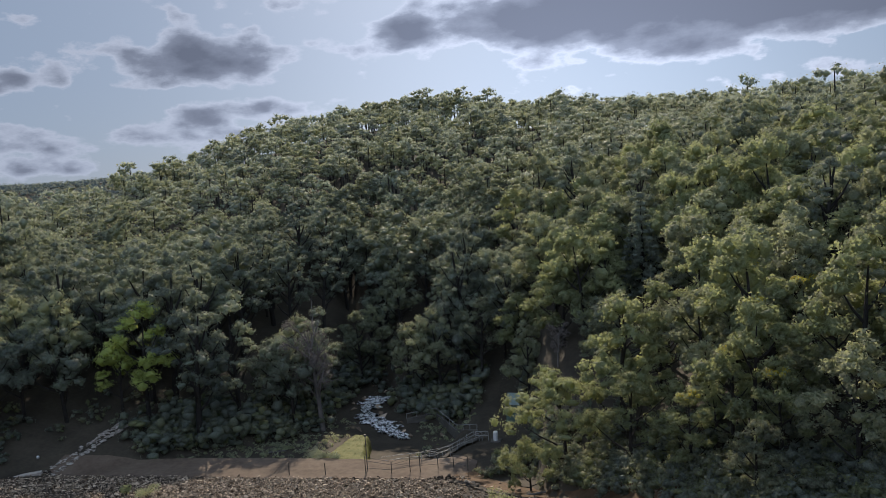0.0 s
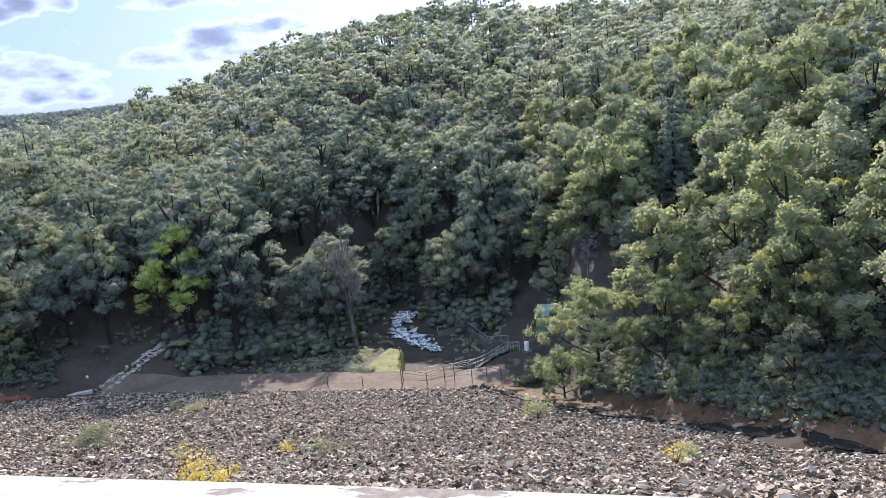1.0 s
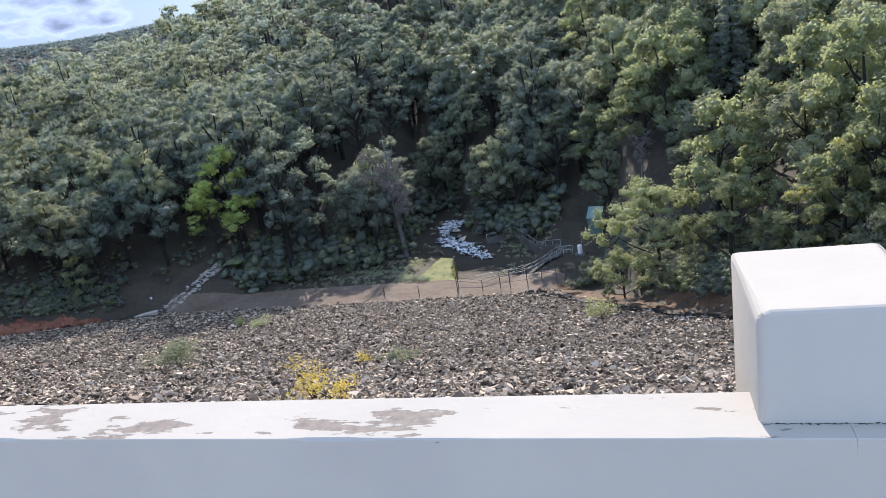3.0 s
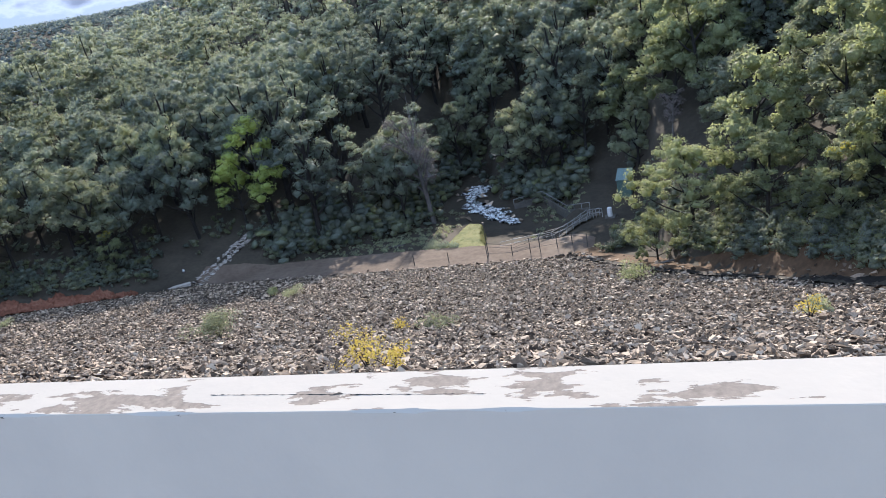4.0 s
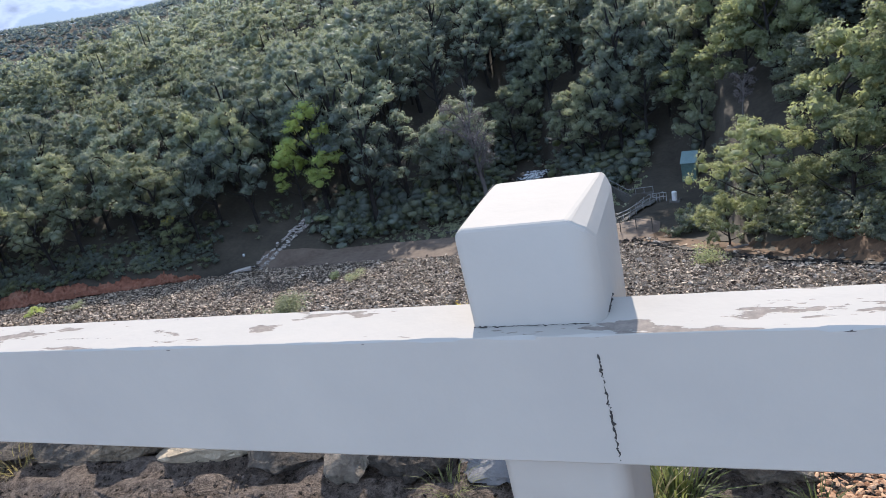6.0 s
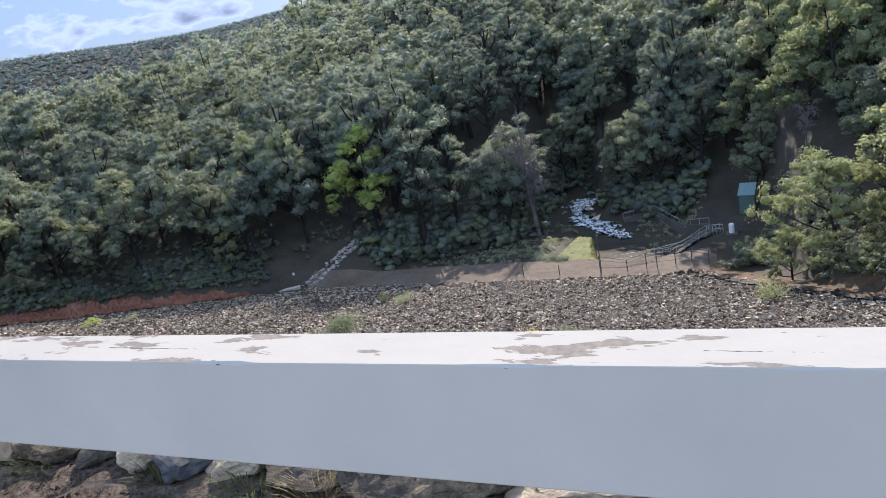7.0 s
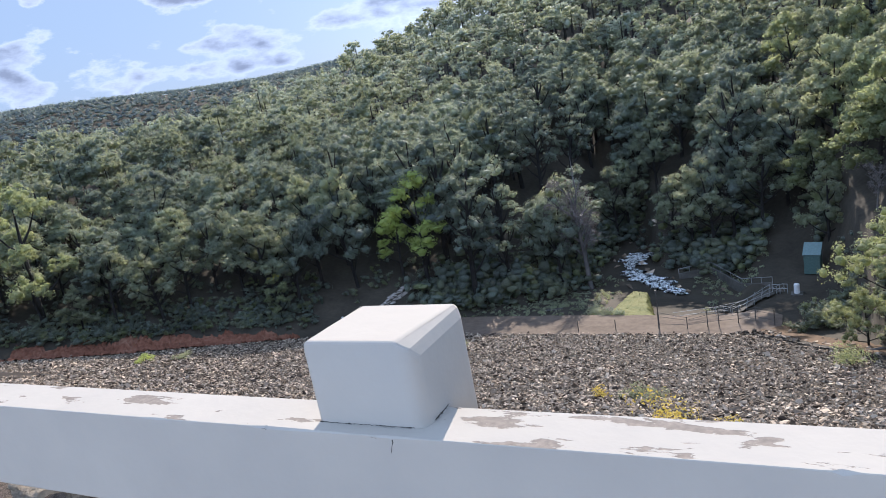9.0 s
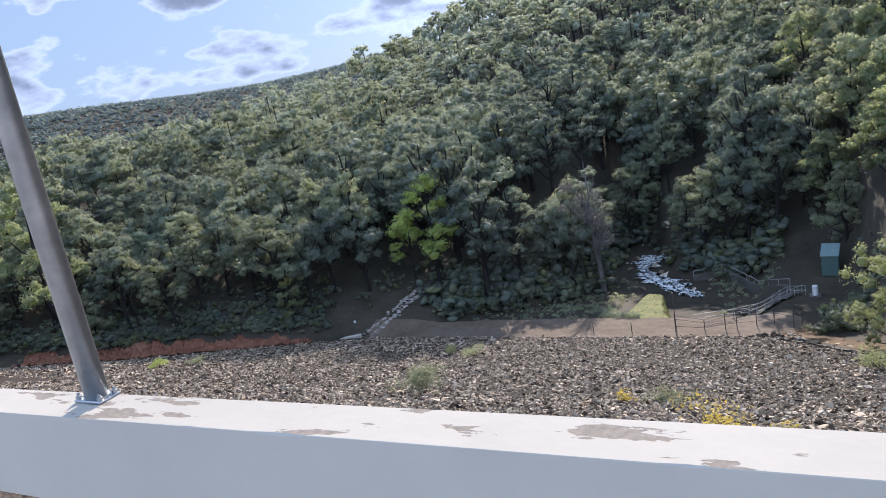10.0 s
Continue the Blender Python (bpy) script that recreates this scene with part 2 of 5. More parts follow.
STRAW = leafy("straw_blade", (0.20, 0.17, 0.07), (0.40, 0.34, 0.17), 0.4)
GALVANISED = plain("galvanised_steel", (0.42, 0.44, 0.47), 0.42, 0.85, 0.12, 18)
RAIL_STEEL = plain("pale_rail", (0.32, 0.32, 0.31), 0.65, 0.0)
FENCE_STEEL = plain("fence_steel", (0.10, 0.095, 0.09), 0.6, 0.4)
SHED_GREEN = plain("shed_green", (0.10, 0.165, 0.15), 0.5, 0.0, 0.1, 3)
SHED_ROOF = plain("shed_roof", (0.20, 0.28, 0.28), 0.6, 0.0, 0.08, 3)
TANK_WHITE = plain("tank_white", (0.75, 0.76, 0.76), 0.45)
SIGN_WHITE = plain("sign_white", (0.78, 0.77, 0.76), 0.4)
SIGN_BLACK = plain("sign_black", (0.02, 0.02, 0.022), 0.4)
SIGN_RED = plain("sign_red", (0.50, 0.16, 0.18), 0.4)
SIGN_YELLOW = plain("sign_yellow", (0.7, 0.5, 0.05), 0.4)
PIPE_DARK = plain("dark_pipe", (0.06, 0.055, 0.05), 0.5)


def foaming():
    """Shallow fast water: white flecks in its base colour stand for foam and sun glitter."""
    m, t, b = material("glitter_flecked_water")
    pos = t.nodes.new("ShaderNodeNewGeometry").outputs["Position"]
    fac = grain(t, 1.7, 9, 0.78, pos)
    t.links.new(ramp(t, fac, ((0.47, (0.02, 0.023, 0.024)), (0.52, (0.85, 0.87, 0.88)))), b.inputs["Base Color"])
    b.inputs["Roughness"].default_value = 0.12
    bump(t, b, grain(t, 2.4, 6, 0.7, pos), 0.6, 0.15)
    return m


WATER = foaming()


# ---- the lie of the land: a dam face that ends in a wooded valley ----
FOOT_AZ = (-100, -80, -66, -62.6, -56.6, -53.7, -47.9, -43.2, -37, -33, -28, -25, -22, -19, -17.8, -15.2, -14.4, -11, -7.5, -5.5, -4.2, -2.2, 3.3, 9.4, 15.8, 20.5, 33.7, 60, 95)
FOOT_R = (120, 120, 121, 119, 116, 115, 112, 110, 108, 110, 113, 115, 117, 132, 142, 142, 123, 117, 114, 112, 105, 72, 61, 53, 47, 46, 39.7, 32, 30)
TOP_AZ = (-100, -60, -55, -49, -43, -38, -35.4, -31, -23, -17, -11, -4, 4.4, 12, 16, 22, 35, 60, 95)
TOP_EL = (0.5, 0.7, 1.0, 0.9, 1.2, 1.8, 2.4, 3.9, 6.2, 7.4, 7.6, 6.9, 6.1, 5.9, 5.6, 5.6, 5.8, 5.0, 2.0)
RIDGE_AZ = (-100, -50, -40, -30, -15, 0, 15, 25, 60, 95)
RIDGE_R = (170, 190, 235, 285, 335, 335, 290, 250, 180, 120)
ORIGIN = (0.0, -1.0)


def face_height(y):
    """The rock face under the crest: steep at first, flatter towards the toe."""
    return np.interp(y, (0.95, 16.0, 29.0, 42.0, 61.0, 82.0), (0.0, -9.0, -15.7, -21.5, -28.1, -33.9))


def floor_height(x, y):
    """The dirt terrace at the toe, its dropped far edge, the stream bed, and the pad of the shed."""
    bed = np.interp(y, (82, 88.8, 90.6, 96, 106, 170), (-33.9, -34.05, -35.3, -36.0, -37.6, -38.4))
    pad = np.interp(y, (82, 88, 96, 104, 170), (-33.9, -34.0, -34.05, -33.6, -33.4))
    return bed + (pad - bed) * np.clip((x + 19.0) / 3.5, 0, 1)


def inner(x, y):
    return np.where(y < 82, face_height(y), floor_height(x, y))


def polar(x, y):
    dx, dy = x - ORIGIN[0], y - ORIGIN[1]
    return np.degrees(np.arctan2(dx, dy)), np.hypot(dx, dy)


def foot(az):
    return np.interp(az, FOOT_AZ, FOOT_R)


def height(x, y):
    """Height of the natural ground, metres; x and y are arrays."""
    x, y = np.asarray(x, float), np.asarray(y, float)
    az, r = polar(x, y)
    r0, ridge = foot(az), np.interp(az, RIDGE_AZ, RIDGE_R)
    a = np.radians(az)
    z0 = inner(ORIGIN[0] + r0 * np.sin(a), ORIGIN[1] + r0 * np.cos(a))
    top = 1.5 + ridge * np.tan(np.radians(np.interp(az, TOP_AZ, TOP_EL))) - 12.0
    u = np.clip((r - r0) / (ridge - r0), 0, 1)
    hill = z0 + (top - z0) * (0.6 * u + 0.4 * np.sin(u * np.pi / 2))
    hill = hill + 1.6 * np.sin(x * 0.045 + 1.3) * np.sin(y * 0.052) * np.clip(u * 4, 0, 1)
    far = 1.5 + 900 * np.tan(np.radians(3.35)) - 12 + 5 * np.sin(a * 11)
    dip = np.minimum(top - 16, 2.0)
    beyond = np.where(
        r < 520, dip + (top - dip) * (0.5 + 0.5 * np.cos(np.pi * np.clip((r - ridge) / np.maximum(520 - ridge, 1), 0, 1))),
        dip + (far - dip) * np.sin(np.clip((r - 520) / 380, 0, 1) * np.pi / 2) ** 1.3)
    z = np.where(r < r0, inner(x, y), np.where(r < ridge, hill, beyond))
    return np.where((np.abs(az) > 95) | (y < 0.95) & (r < r0), -0.03, z)


# ---- tools ----
def soup(name, verts, faces):
    """A mesh from arrays: vertices (n, 3) and faces (m, k)."""
    verts, faces = np.asarray(verts, np.float32), np.asarray(faces, np.int32)
    me = bpy.data.meshes.new(name)
    me.vertices.add(len(verts))
    me.vertices.foreach_set("co", verts.ravel())
    me.loops.add(faces.size)
    me.loops.foreach_set("vertex_index", faces.ravel())
    me.polygons.add(len(faces))
    me.polygons.foreach_set("loop_start", np.arange(0, faces.size, faces.shape[1], dtype=np.int32))
    me.update(calc_edges=True)
    return me


def thing(name, label, category, at=None, group="", kind=""):
    ob = new(name)
    ob.empty_display_size = 0.2
    if at is not None:
        ob.matrix_basis = at
    return tagged(ob, label, category, group, kind)


def part(name, data, mat, parent, label="", smooth=False):
    """Links a mesh or a bmesh as one mesh object under its thing."""
    if isinstance(data, bmesh.types.BMesh):
        bm, data = data, bpy.data.meshes.new(name)
        bm.to_mesh(data)
        bm.free()
    if not data.materials:
        data.materials.append(mat)
    if smooth:
        data.shade_smooth()
    elif name != "shaft":
        data.shade_flat()
    ob = new(name, data)
    ob.parent = parent
    return tagged(ob, label)


def solid(name, data, mat, label, category, kind="", group="", smooth=False):
    """A thing or a piece of the setting that is one mesh."""
    ob = part(name, data, mat, None, "", smooth)
    return tagged(ob, label, category, group, kind)


def box(x0, x1, y0, y1, z0, z1, bevel=0.0, segments=1, bm=None):
    bm = bm or bmesh.new()
    got = bmesh.ops.create_cube(bm, size=1, matrix=Matrix.Translation(((x0 + x1) / 2, (y0 + y1) / 2, (z0 + z1) / 2)) @ Matrix.Diagonal((x1 - x0, y1 - y0, z1 - z0, 1)))
    if bevel:
        edges = list({e for v in got["verts"] for e in v.link_edges})
        bmesh.ops.bevel(bm, geom=edges, offset=bevel, segments=segments, affect="EDGES", profile=0.5)
    return bm


def tube(points, radii, sides=6):
    """A tapered tube along points: arrays of vertices and quads."""
    p, radii = np.asarray(points, float), np.asarray(radii, float)
    d = np.gradient(p, axis=0)
    d /= np.linalg.norm(d, axis=1)[:, None] + 1e-9
    ref = np.where(np.abs(d[:, 2:3]) > 0.9, np.array([[1.0, 0, 0]]), np.array([[0, 0, 1.0]]))
    u = np.cross(d, ref)
    u /= np.linalg.norm(u, axis=1)[:, None] + 1e-9
    v = np.cross(d, u)
    a = np.arange(sides) * 2 * np.pi / sides
    ring = p[:, None] + radii[:, None, None] * (u[:, None] * np.cos(a)[None, :, None] + v[:, None] * np.sin(a)[None, :, None])
    n = len(p)
    i, j = np.meshgrid(np.arange(n - 1), np.arange(sides), indexing="ij")
    k = (j + 1) % sides
    quads = np.stack([i * sides + j, i * sides + k, (i + 1) * sides + k, (i + 1) * sides + j], -1).reshape(-1, 4)
    return ring.reshape(-1, 3), quads


def joined(pieces):
    """Several (vertices, faces) as one."""
    verts, faces, n = [], [], 0
    for v, f in pieces:
        verts.append(v)
        faces.append(f + n)
        n += len(v)
    return np.concatenate(verts), np.concatenate(faces)


def tubes(name, lines, sides=6):
    return soup(name, *joined([tube(p, r, sides) for p, r in lines]))


def trunk_mesh(lines, sides=6):
    """Trunk and limbs as one connected mesh: each limb is bridged to the trunk at its root."""
    made = [tube(p, r, sides) for p, r in lines]
    verts, quads = joined(made)
    body = made[0][0]
    start, extra = len(body), []
    for v, f in made[1:]:
        near = np.argsort(np.linalg.norm(body - v[0], axis=1))[:2]
        extra.append((start, start + 1, near[1], near[0]))
        start += len(v)
    return soup("trunk", verts, np.concatenate([quads, np.array(extra)]) if extra else quads)


GOLD = (1 + 5 ** 0.5) / 2
ICO = np.array([(-1, GOLD, 0), (1, GOLD, 0), (-1, -GOLD, 0), (1, -GOLD, 0), (0, -1, GOLD), (0, 1, GOLD), (0, -1, -GOLD), (0, 1, -GOLD), (GOLD, 0, -1), (GOLD, 0, 1), (-GOLD, 0, -1), (-GOLD, 0, 1)]) / math.hypot(1, GOLD)
ICO_FACES = np.array([f for f in itertools.combinations(range(12), 3) if all(np.linalg.norm(ICO[i] - ICO[j]) < 1.1 for i, j in itertools.combinations(f, 2))])
flip = [np.dot(np.cross(ICO[b] - ICO[a], ICO[c] - ICO[a]), ICO[a]) < 0 for a, b, c in ICO_FACES]
ICO_FACES[flip] = ICO_FACES[flip][:, ::-1]

OCTA = np.array([(1, 0, 0), (0, 1, 0), (-1, 0, 0), (0, -1, 0), (0, 0, 1), (0, 0, -1)], float)
OCTA_FACES = np.array([(i, (i + 1) % 4, 4) for i in range(4)] + [((i + 1) % 4, i, 5) for i in range(4)])


def leaf_cores(rng, centres, radii, squash, fine, stretch):
    """The ragged dense middle of each tuft, under the blades."""
    n = len(centres)
    shape, faces = (ICO, ICO_FACES) if fine else (OCTA, OCTA_FACES)
    v = shape[None] * np.asarray(radii)[:, None, None] * rng.uniform(0.42, 0.74, (n, len(shape), 1)) * np.array([1, 1, squash]) * stretch[:, None] + np.asarray(centres)[:, None]
    f = faces[None] + (np.arange(n) * len(shape))[:, None, None]
    return v.reshape(-1, 3), f.reshape(-1, 3)


def foliage(rng, centres, radii, count, size, upward=0.6, squash=0.85, fine=False):
    """Tufts of leaves, each pulled out of round in its own way."""
    stretch = rng.uniform(0.62, 1.38, (len(centres), 3)) * (1, 1, 0.92)
    return joined([leaf_cloud(rng, centres, radii, count, size, upward, squash, stretch), leaf_cores(rng, centres, radii, squash, fine, stretch)])


def leaf_cloud(rng, centres, radii, count, size, upward=0.6, squash=0.85, stretch=None):
    """Leaf blades on the shells of many tufts."""
    c = np.repeat(np.asarray(centres, float), count, axis=0)
    r = np.repeat(np.asarray(radii, float), count)
    d = rng.normal(size=c.shape)
    d /= np.linalg.norm(d, axis=1)[:, None]
    flip = (d[:, 2] < 0) & (rng.random(len(d)) < upward)
    d[flip, 2] *= -1
    pos = c + d * (r * rng.uniform(0.68, 1.18, len(r)))[:, None] * np.array([1, 1, squash]) * (1.0 if stretch is None else np.repeat(stretch, count, axis=0))
    nrm = d + np.array([0, 0, 0.15]) + rng.normal(scale=0.45, size=d.shape)
    nrm /= np.linalg.norm(nrm, axis=1)[:, None]
    t = np.cross(nrm, rng.normal(size=d.shape))
    t /= np.linalg.norm(t, axis=1)[:, None] + 1e-9
    b = np.cross(nrm, t)
    s = (np.repeat(size, count) if np.ndim(size) else size) * rng.uniform(0.6, 1.35, len(r))
    s = s[:, None]
    tri = np.stack([pos - t * s, pos + t * s * 0.8 + b * s * 0.6 - nrm * s * 0.12, pos + t * s * 0.8 - b * s * 0.6 - nrm * s * 0.12], 1)
    return tri.reshape(-1, 3), np.arange(len(c) * 3).reshape(-1, 3)


def rock(rng, size, detail=1, rough=0.22):
    """An angular stone: arrays of vertices and triangles."""
    bm = bmesh.new()
    if detail == 0:
        for q in rng.normal(size=(6, 3)):
            bm.verts.new(q / np.linalg.norm(q) * rng.uniform(0.6, 1.25))
        got = bmesh.ops.convex_hull(bm, input=bm.verts)
        bmesh.ops.delete(bm, geom=list({g for g in got["geom_interior"] + got["geom_unused"] if isinstance(g, bmesh.types.BMVert)}), context="VERTS")
        bm.verts.index_update()
        v = np.array([w.co for w in bm.verts])
        f = np.array([[w.index for w in face.verts] for face in bm.faces])
        bm.free()
        return v * np.asarray(size), f
    bmesh.ops.create_icosphere(bm, subdivisions=detail, radius=1)
    v = np.array([w.co for w in bm.verts])
    f = np.array([[w.index for w in face.verts] for face in bm.faces])
    bm.free()
    # cut by a few planes, so that flat broken faces appear
    for _ in range(13):
        n = rng.normal(size=3)
        n /= np.linalg.norm(n)
        over = np.clip(v @ n - rng.uniform(0.45, 0.72), 0, None)
        v = v - over[:, None] * n
    v = v * (1 + rng.normal(scale=rough * 0.4, size=(len(v), 1)))
    return v * np.asarray(size), f


def patch(xs, ys, lift, bumps=0.0, seed=0):
    """A sheet that follows the ground: rows of points (x by y), lifted a little."""
    X, Y = np.meshgrid(xs, ys, indexing="ij") if np.ndim(xs) == 1 else (xs, ys)
    Z = height(X, Y) + lift
    if bumps:
        Z = Z + bumps * np.random.default_rng(seed).normal(size=Z.shape)
    n, m = X.shape
    i, j = np.meshgrid(np.arange(n - 1), np.arange(m - 1), indexing="ij")
    quads = np.stack([i * m + j, (i + 1) * m + j, (i + 1) * m + j + 1, i * m + j + 1], -1).reshape(-1, 4)
    return np.stack([X, Y, Z], -1).reshape(-1, 3), quads


# ---- ground, dam face, riprap ----
az_grid = np.radians(np.concatenate([np.linspace(-180, -96, 22), np.linspace(-95, 95, 220), np.linspace(96, 179, 22)]))
r_grid = np.concatenate([np.linspace(0.4, 20, 26), np.linspace(21, 160, 110), np.geomspace(165, 4500, 60)])
A, R = np.meshgrid(az_grid, r_grid, indexing="ij")
GX, GY = ORIGIN[0] + R * np.sin(A), ORIGIN[1] + R * np.cos(A)
verts, quads = patch(GX, GY, -0.02)
n, m = GX.shape
wrap = np.stack([(n - 1) * m + np.arange(m - 1), np.arange(m - 1), np.arange(m - 1) + 1, (n - 1) * m + np.arange(m - 1) + 1], -1)
ground = solid("ground", soup("ground", verts, np.concatenate([quads, wrap])), FOREST_FLOOR, "brown leaf-littered forest floor of a wooded valley", "ground", "structure", smooth=True)

# bedding under the stones, coloured near-black as the shade in their gaps
ys = np.linspace(1.0, 82.5, 60)
us = np.linspace(0, 1, 40)


def face_sides(y):
    """Left and right end of the stone face at that depth."""
    left = np.interp(y, (0, 30, 48, 54, 63, 67.3, 74, 79.5, 83), (-118, -114, -108, -105, -97, -93, -83, -75.5, -72))
    right = np.interp(y, (0, 15, 30, 39, 45, 51.3, 58.8, 66, 80, 83), (31, 27, 22, 17.5, 13.2, 8.7, 3.4, -4.1, -14.7, -15.5))
    return left, right


L, Rt = face_sides(ys)
X = L[None] + (Rt - L)[None] * us[:, None]
Y = np.repeat(ys[None], len(us), 0)
dam_face = solid("dam_face", soup("dam_face", *patch(X, Y, 0.03)), GAP_SHADE_BEDDING, "downstream face of a rockfill dam, covered in loose stone", "dam face", "structure")

rng = np.random.default_rng(11)
fields = []
for step, x0, x1, y0, y1 in ((0.18, -58, 27, 15.0, 30.0), (0.22, -80, 23, 30.0, 42.0), (0.245, -110, 15, 42.0, 82.2)):
    gx, gy = np.meshgrid(np.arange(x0, x1, step), np.arange(y0, y1, step))
    fields.append(np.stack([gx + rng.uniform(-0.5, 0.5, gx.shape) * step, gy + rng.uniform(-0.5, 0.5, gx.shape) * step], -1).reshape(-1, 2))
gx, gy = np.concatenate(fields).T
L, Rt = face_sides(gy)
ok = (gx > L + 0.3) & (gx < Rt - 0.3) & (rng.random(len(gx)) < 0.98)
gx, gy = gx[ok], gy[ok]
TEMPLATES = [rock(rng, (1.35, 0.95, 0.62), 0) for _ in range(20)]
size = np.clip(rng.lognormal(np.log(0.084), 0.38, len(gx)), 0.04, 0.24) * np.interp(gy, (28, 34, 40, 46), (1.0, 1.08, 1.12, 1.22))
spin, tip, kind_of = rng.uniform(0, 2 * np.pi, len(gx)), rng.normal(scale=0.45, size=(len(gx), 2)), rng.integers(0, len(TEMPLATES), len(gx))
rest = np.ones(len(gx), bool)
single = np.where((gx > -24) & (gx < -1) & (gy > 17.2) & (gy < 18.4))[0][:300]
rest[single] = False


def turn_of(i):
    return Euler((tip[i, 0] - 0.33, tip[i, 1], spin[i])).to_matrix()


pieces = []
for k, (tv, tf) in enumerate(TEMPLATES):
    idx = np.where(rest & (kind_of == k))[0]
    ca, sa = np.cos(spin[idx]), np.sin(spin[idx])
    tx, ty = tip[idx, 0] - 0.33, tip[idx, 1]
    v = tv[None] * size[idx, None, None]
    x, y, z = v[..., 0], v[..., 1], v[..., 2]
    x, y = x * ca[:, None] - y * sa[:, None], x * sa[:, None] + y * ca[:, None]
    y, z = y - z * np.sin(tx)[:, None], z + y * np.sin(tx)[:, None]
    x, z = x + z * np.sin(ty)[:, None], z - x * np.sin(ty)[:, None]
    base = np.stack([gx[idx], gy[idx], height(gx[idx], gy[idx]) + size[idx] * 0.42], -1)
    v = np.stack([x, y, z], -1) + base[:, None]
    f = tf[None] + (np.arange(len(idx)) * len(tv))[:, None, None]
    pieces.append((v.reshape(-1, 3), f.reshape(-1, 3)))
tagged(part("riprap", soup("riprap", *joined(pieces)), RIPRAP, dam_face, "loose grey-brown angular riprap stones"), kind="stuff")
stone_meshes = [soup("stone", tv, tf) for tv, tf in TEMPLATES]
for i in single:
    ob = part("stone", stone_meshes[kind_of[i]], RIPRAP, dam_face)
    z = float(height(gx[i], gy[i])) + size[i] * 0.42
    ob.matrix_basis = Matrix.LocRotScale((gx[i], gy[i], z), turn_of(i).to_quaternion(), (size[i],) * 3)

# dirt yard at the toe, red bank beside the face, rubble along the other groin
def strip(xs, near_edge, far_edge, rows, lift, bumps, seed):
    X = np.repeat(xs[:, None], rows, 1)
    Y = near_edge[:, None] + (far_edge - near_edge)[:, None] * np.linspace(0, 1, rows)[None]
    return patch(X, Y, lift, bumps, seed)


xs = np.linspace(-72.5, -12.6, 92)
far_edge = np.interp(xs, (-72.5, -64, -55, -36, -28, -22, -20, -16.3, -13.4, -11), (86.0, 88.0, 88.7, 88.9, 88.4, 88.2, 88.6, 90.4, 88.6, 86.4))
near_edge = np.interp(xs, (-72.5, -70, -15, -12.5, -11), (82.7, 81.2, 81.4, 83.2, 85.6))
yard = solid("yard", soup("yard", *strip(xs, near_edge, far_edge, 18, 0.10, 0.02, 3)), YARD, "tan compacted dirt yard at the toe of the dam", "dirt yard", "structure", smooth=True)
ts = np.linspace(0, 1, 170)
bx, by = np.interp(ts, (0, 0.4, 0.75, 1), (-107, -96.5, -84, -79)), np.interp(ts, (0, 0.4, 0.75, 1), (50, 63.5, 73.5, 77.3))
ragged = np.random.default_rng(44)
wide = np.interp(ts, (0, 0.3, 0.8, 1), (4.8, 4.4, 2.4, 0.7)) * (1 + 0.16 * np.sin(ts * 41) + 0.10 * np.sin(ts * 97 + 1) + 0.06 * ragged.normal(size=len(ts)))
start_ = 0.25 * np.sin(ts * 63) + 0.15 * ragged.normal(size=len(ts))
q_ = np.linspace(0, 1, 16)[None]
X = bx[:, None] + 0.5 - 0.55 * (start_[:, None] * (1 - q_) + wide[:, None] * q_)
Y = by[:, None] - 0.4 + 0.83 * (start_[:, None] * (1 - q_) + wide[:, None] * q_)
bank = solid("bank", soup("bank", *patch(X, Y, 0.22, 0.13, 4)), RED_SOIL, "bare red soil bank between stone face and bush", "soil bank", "structure")

GROIN = ((-15.4, 82.5), (-14.7, 80.0), (-4.1, 66.0), (3.4, 58.8), (8.7, 51.3), (13.2, 45.0), (17.5, 39.0), (22.0, 30.0))
gl = np.array(GROIN)
gs = np.concatenate([[0], np.cumsum(np.hypot(*np.diff(gl, axis=0).T))])


def along_groin(d, off):
    """A point d metres along the groin, off metres to its bank side."""
    x, y = np.interp(d, gs, gl[:, 0]), np.interp(d, gs, gl[:, 1])
    return x + off * 0.86, y + off * 0.5


ts = np.linspace(0, gs[-1], 80)
X = np.stack([along_groin(ts, o)[0] for o in np.linspace(0.5, 4.6, 9)], 1)
Y = np.stack([along_groin(ts, o)[1] for o in np.linspace(0.5, 4.6, 9)], 1)
v, q = patch(X, Y, 0.12, 0.07, 6)
solid("stony_bank", soup("stony_bank", v, q), mottled("stony_soil", ((0.3, (0.045, 0.030, 0.019)), (0.5, (0.105, 0.068, 0.040)), (0.75, (0.20, 0.13, 0.075))), 0.35, 2.5), "brown stony soil along the edge of the stone face", "soil bank", "structure", smooth=True)
pieces = []
for d in np.arange(0.5, gs[-1], 0.42):
    off = rng.choice((rng.uniform(0.4, 1.6), rng.uniform(0.8, 3.8)))
    x, y = along_groin(d, off)
    s = rng.uniform(0.14, 0.42)
    v, f = rock(rng, (s * 1.3, s, s * 0.7), 0)
    pieces.append((v + (x, y, float(height(x, y)) + s * 0.35), f))
tagged(solid("rubble", soup("rubble", *joined(pieces)), RIPRAP, "loose broken rubble beside the drain", "rubble"), kind="stuff")
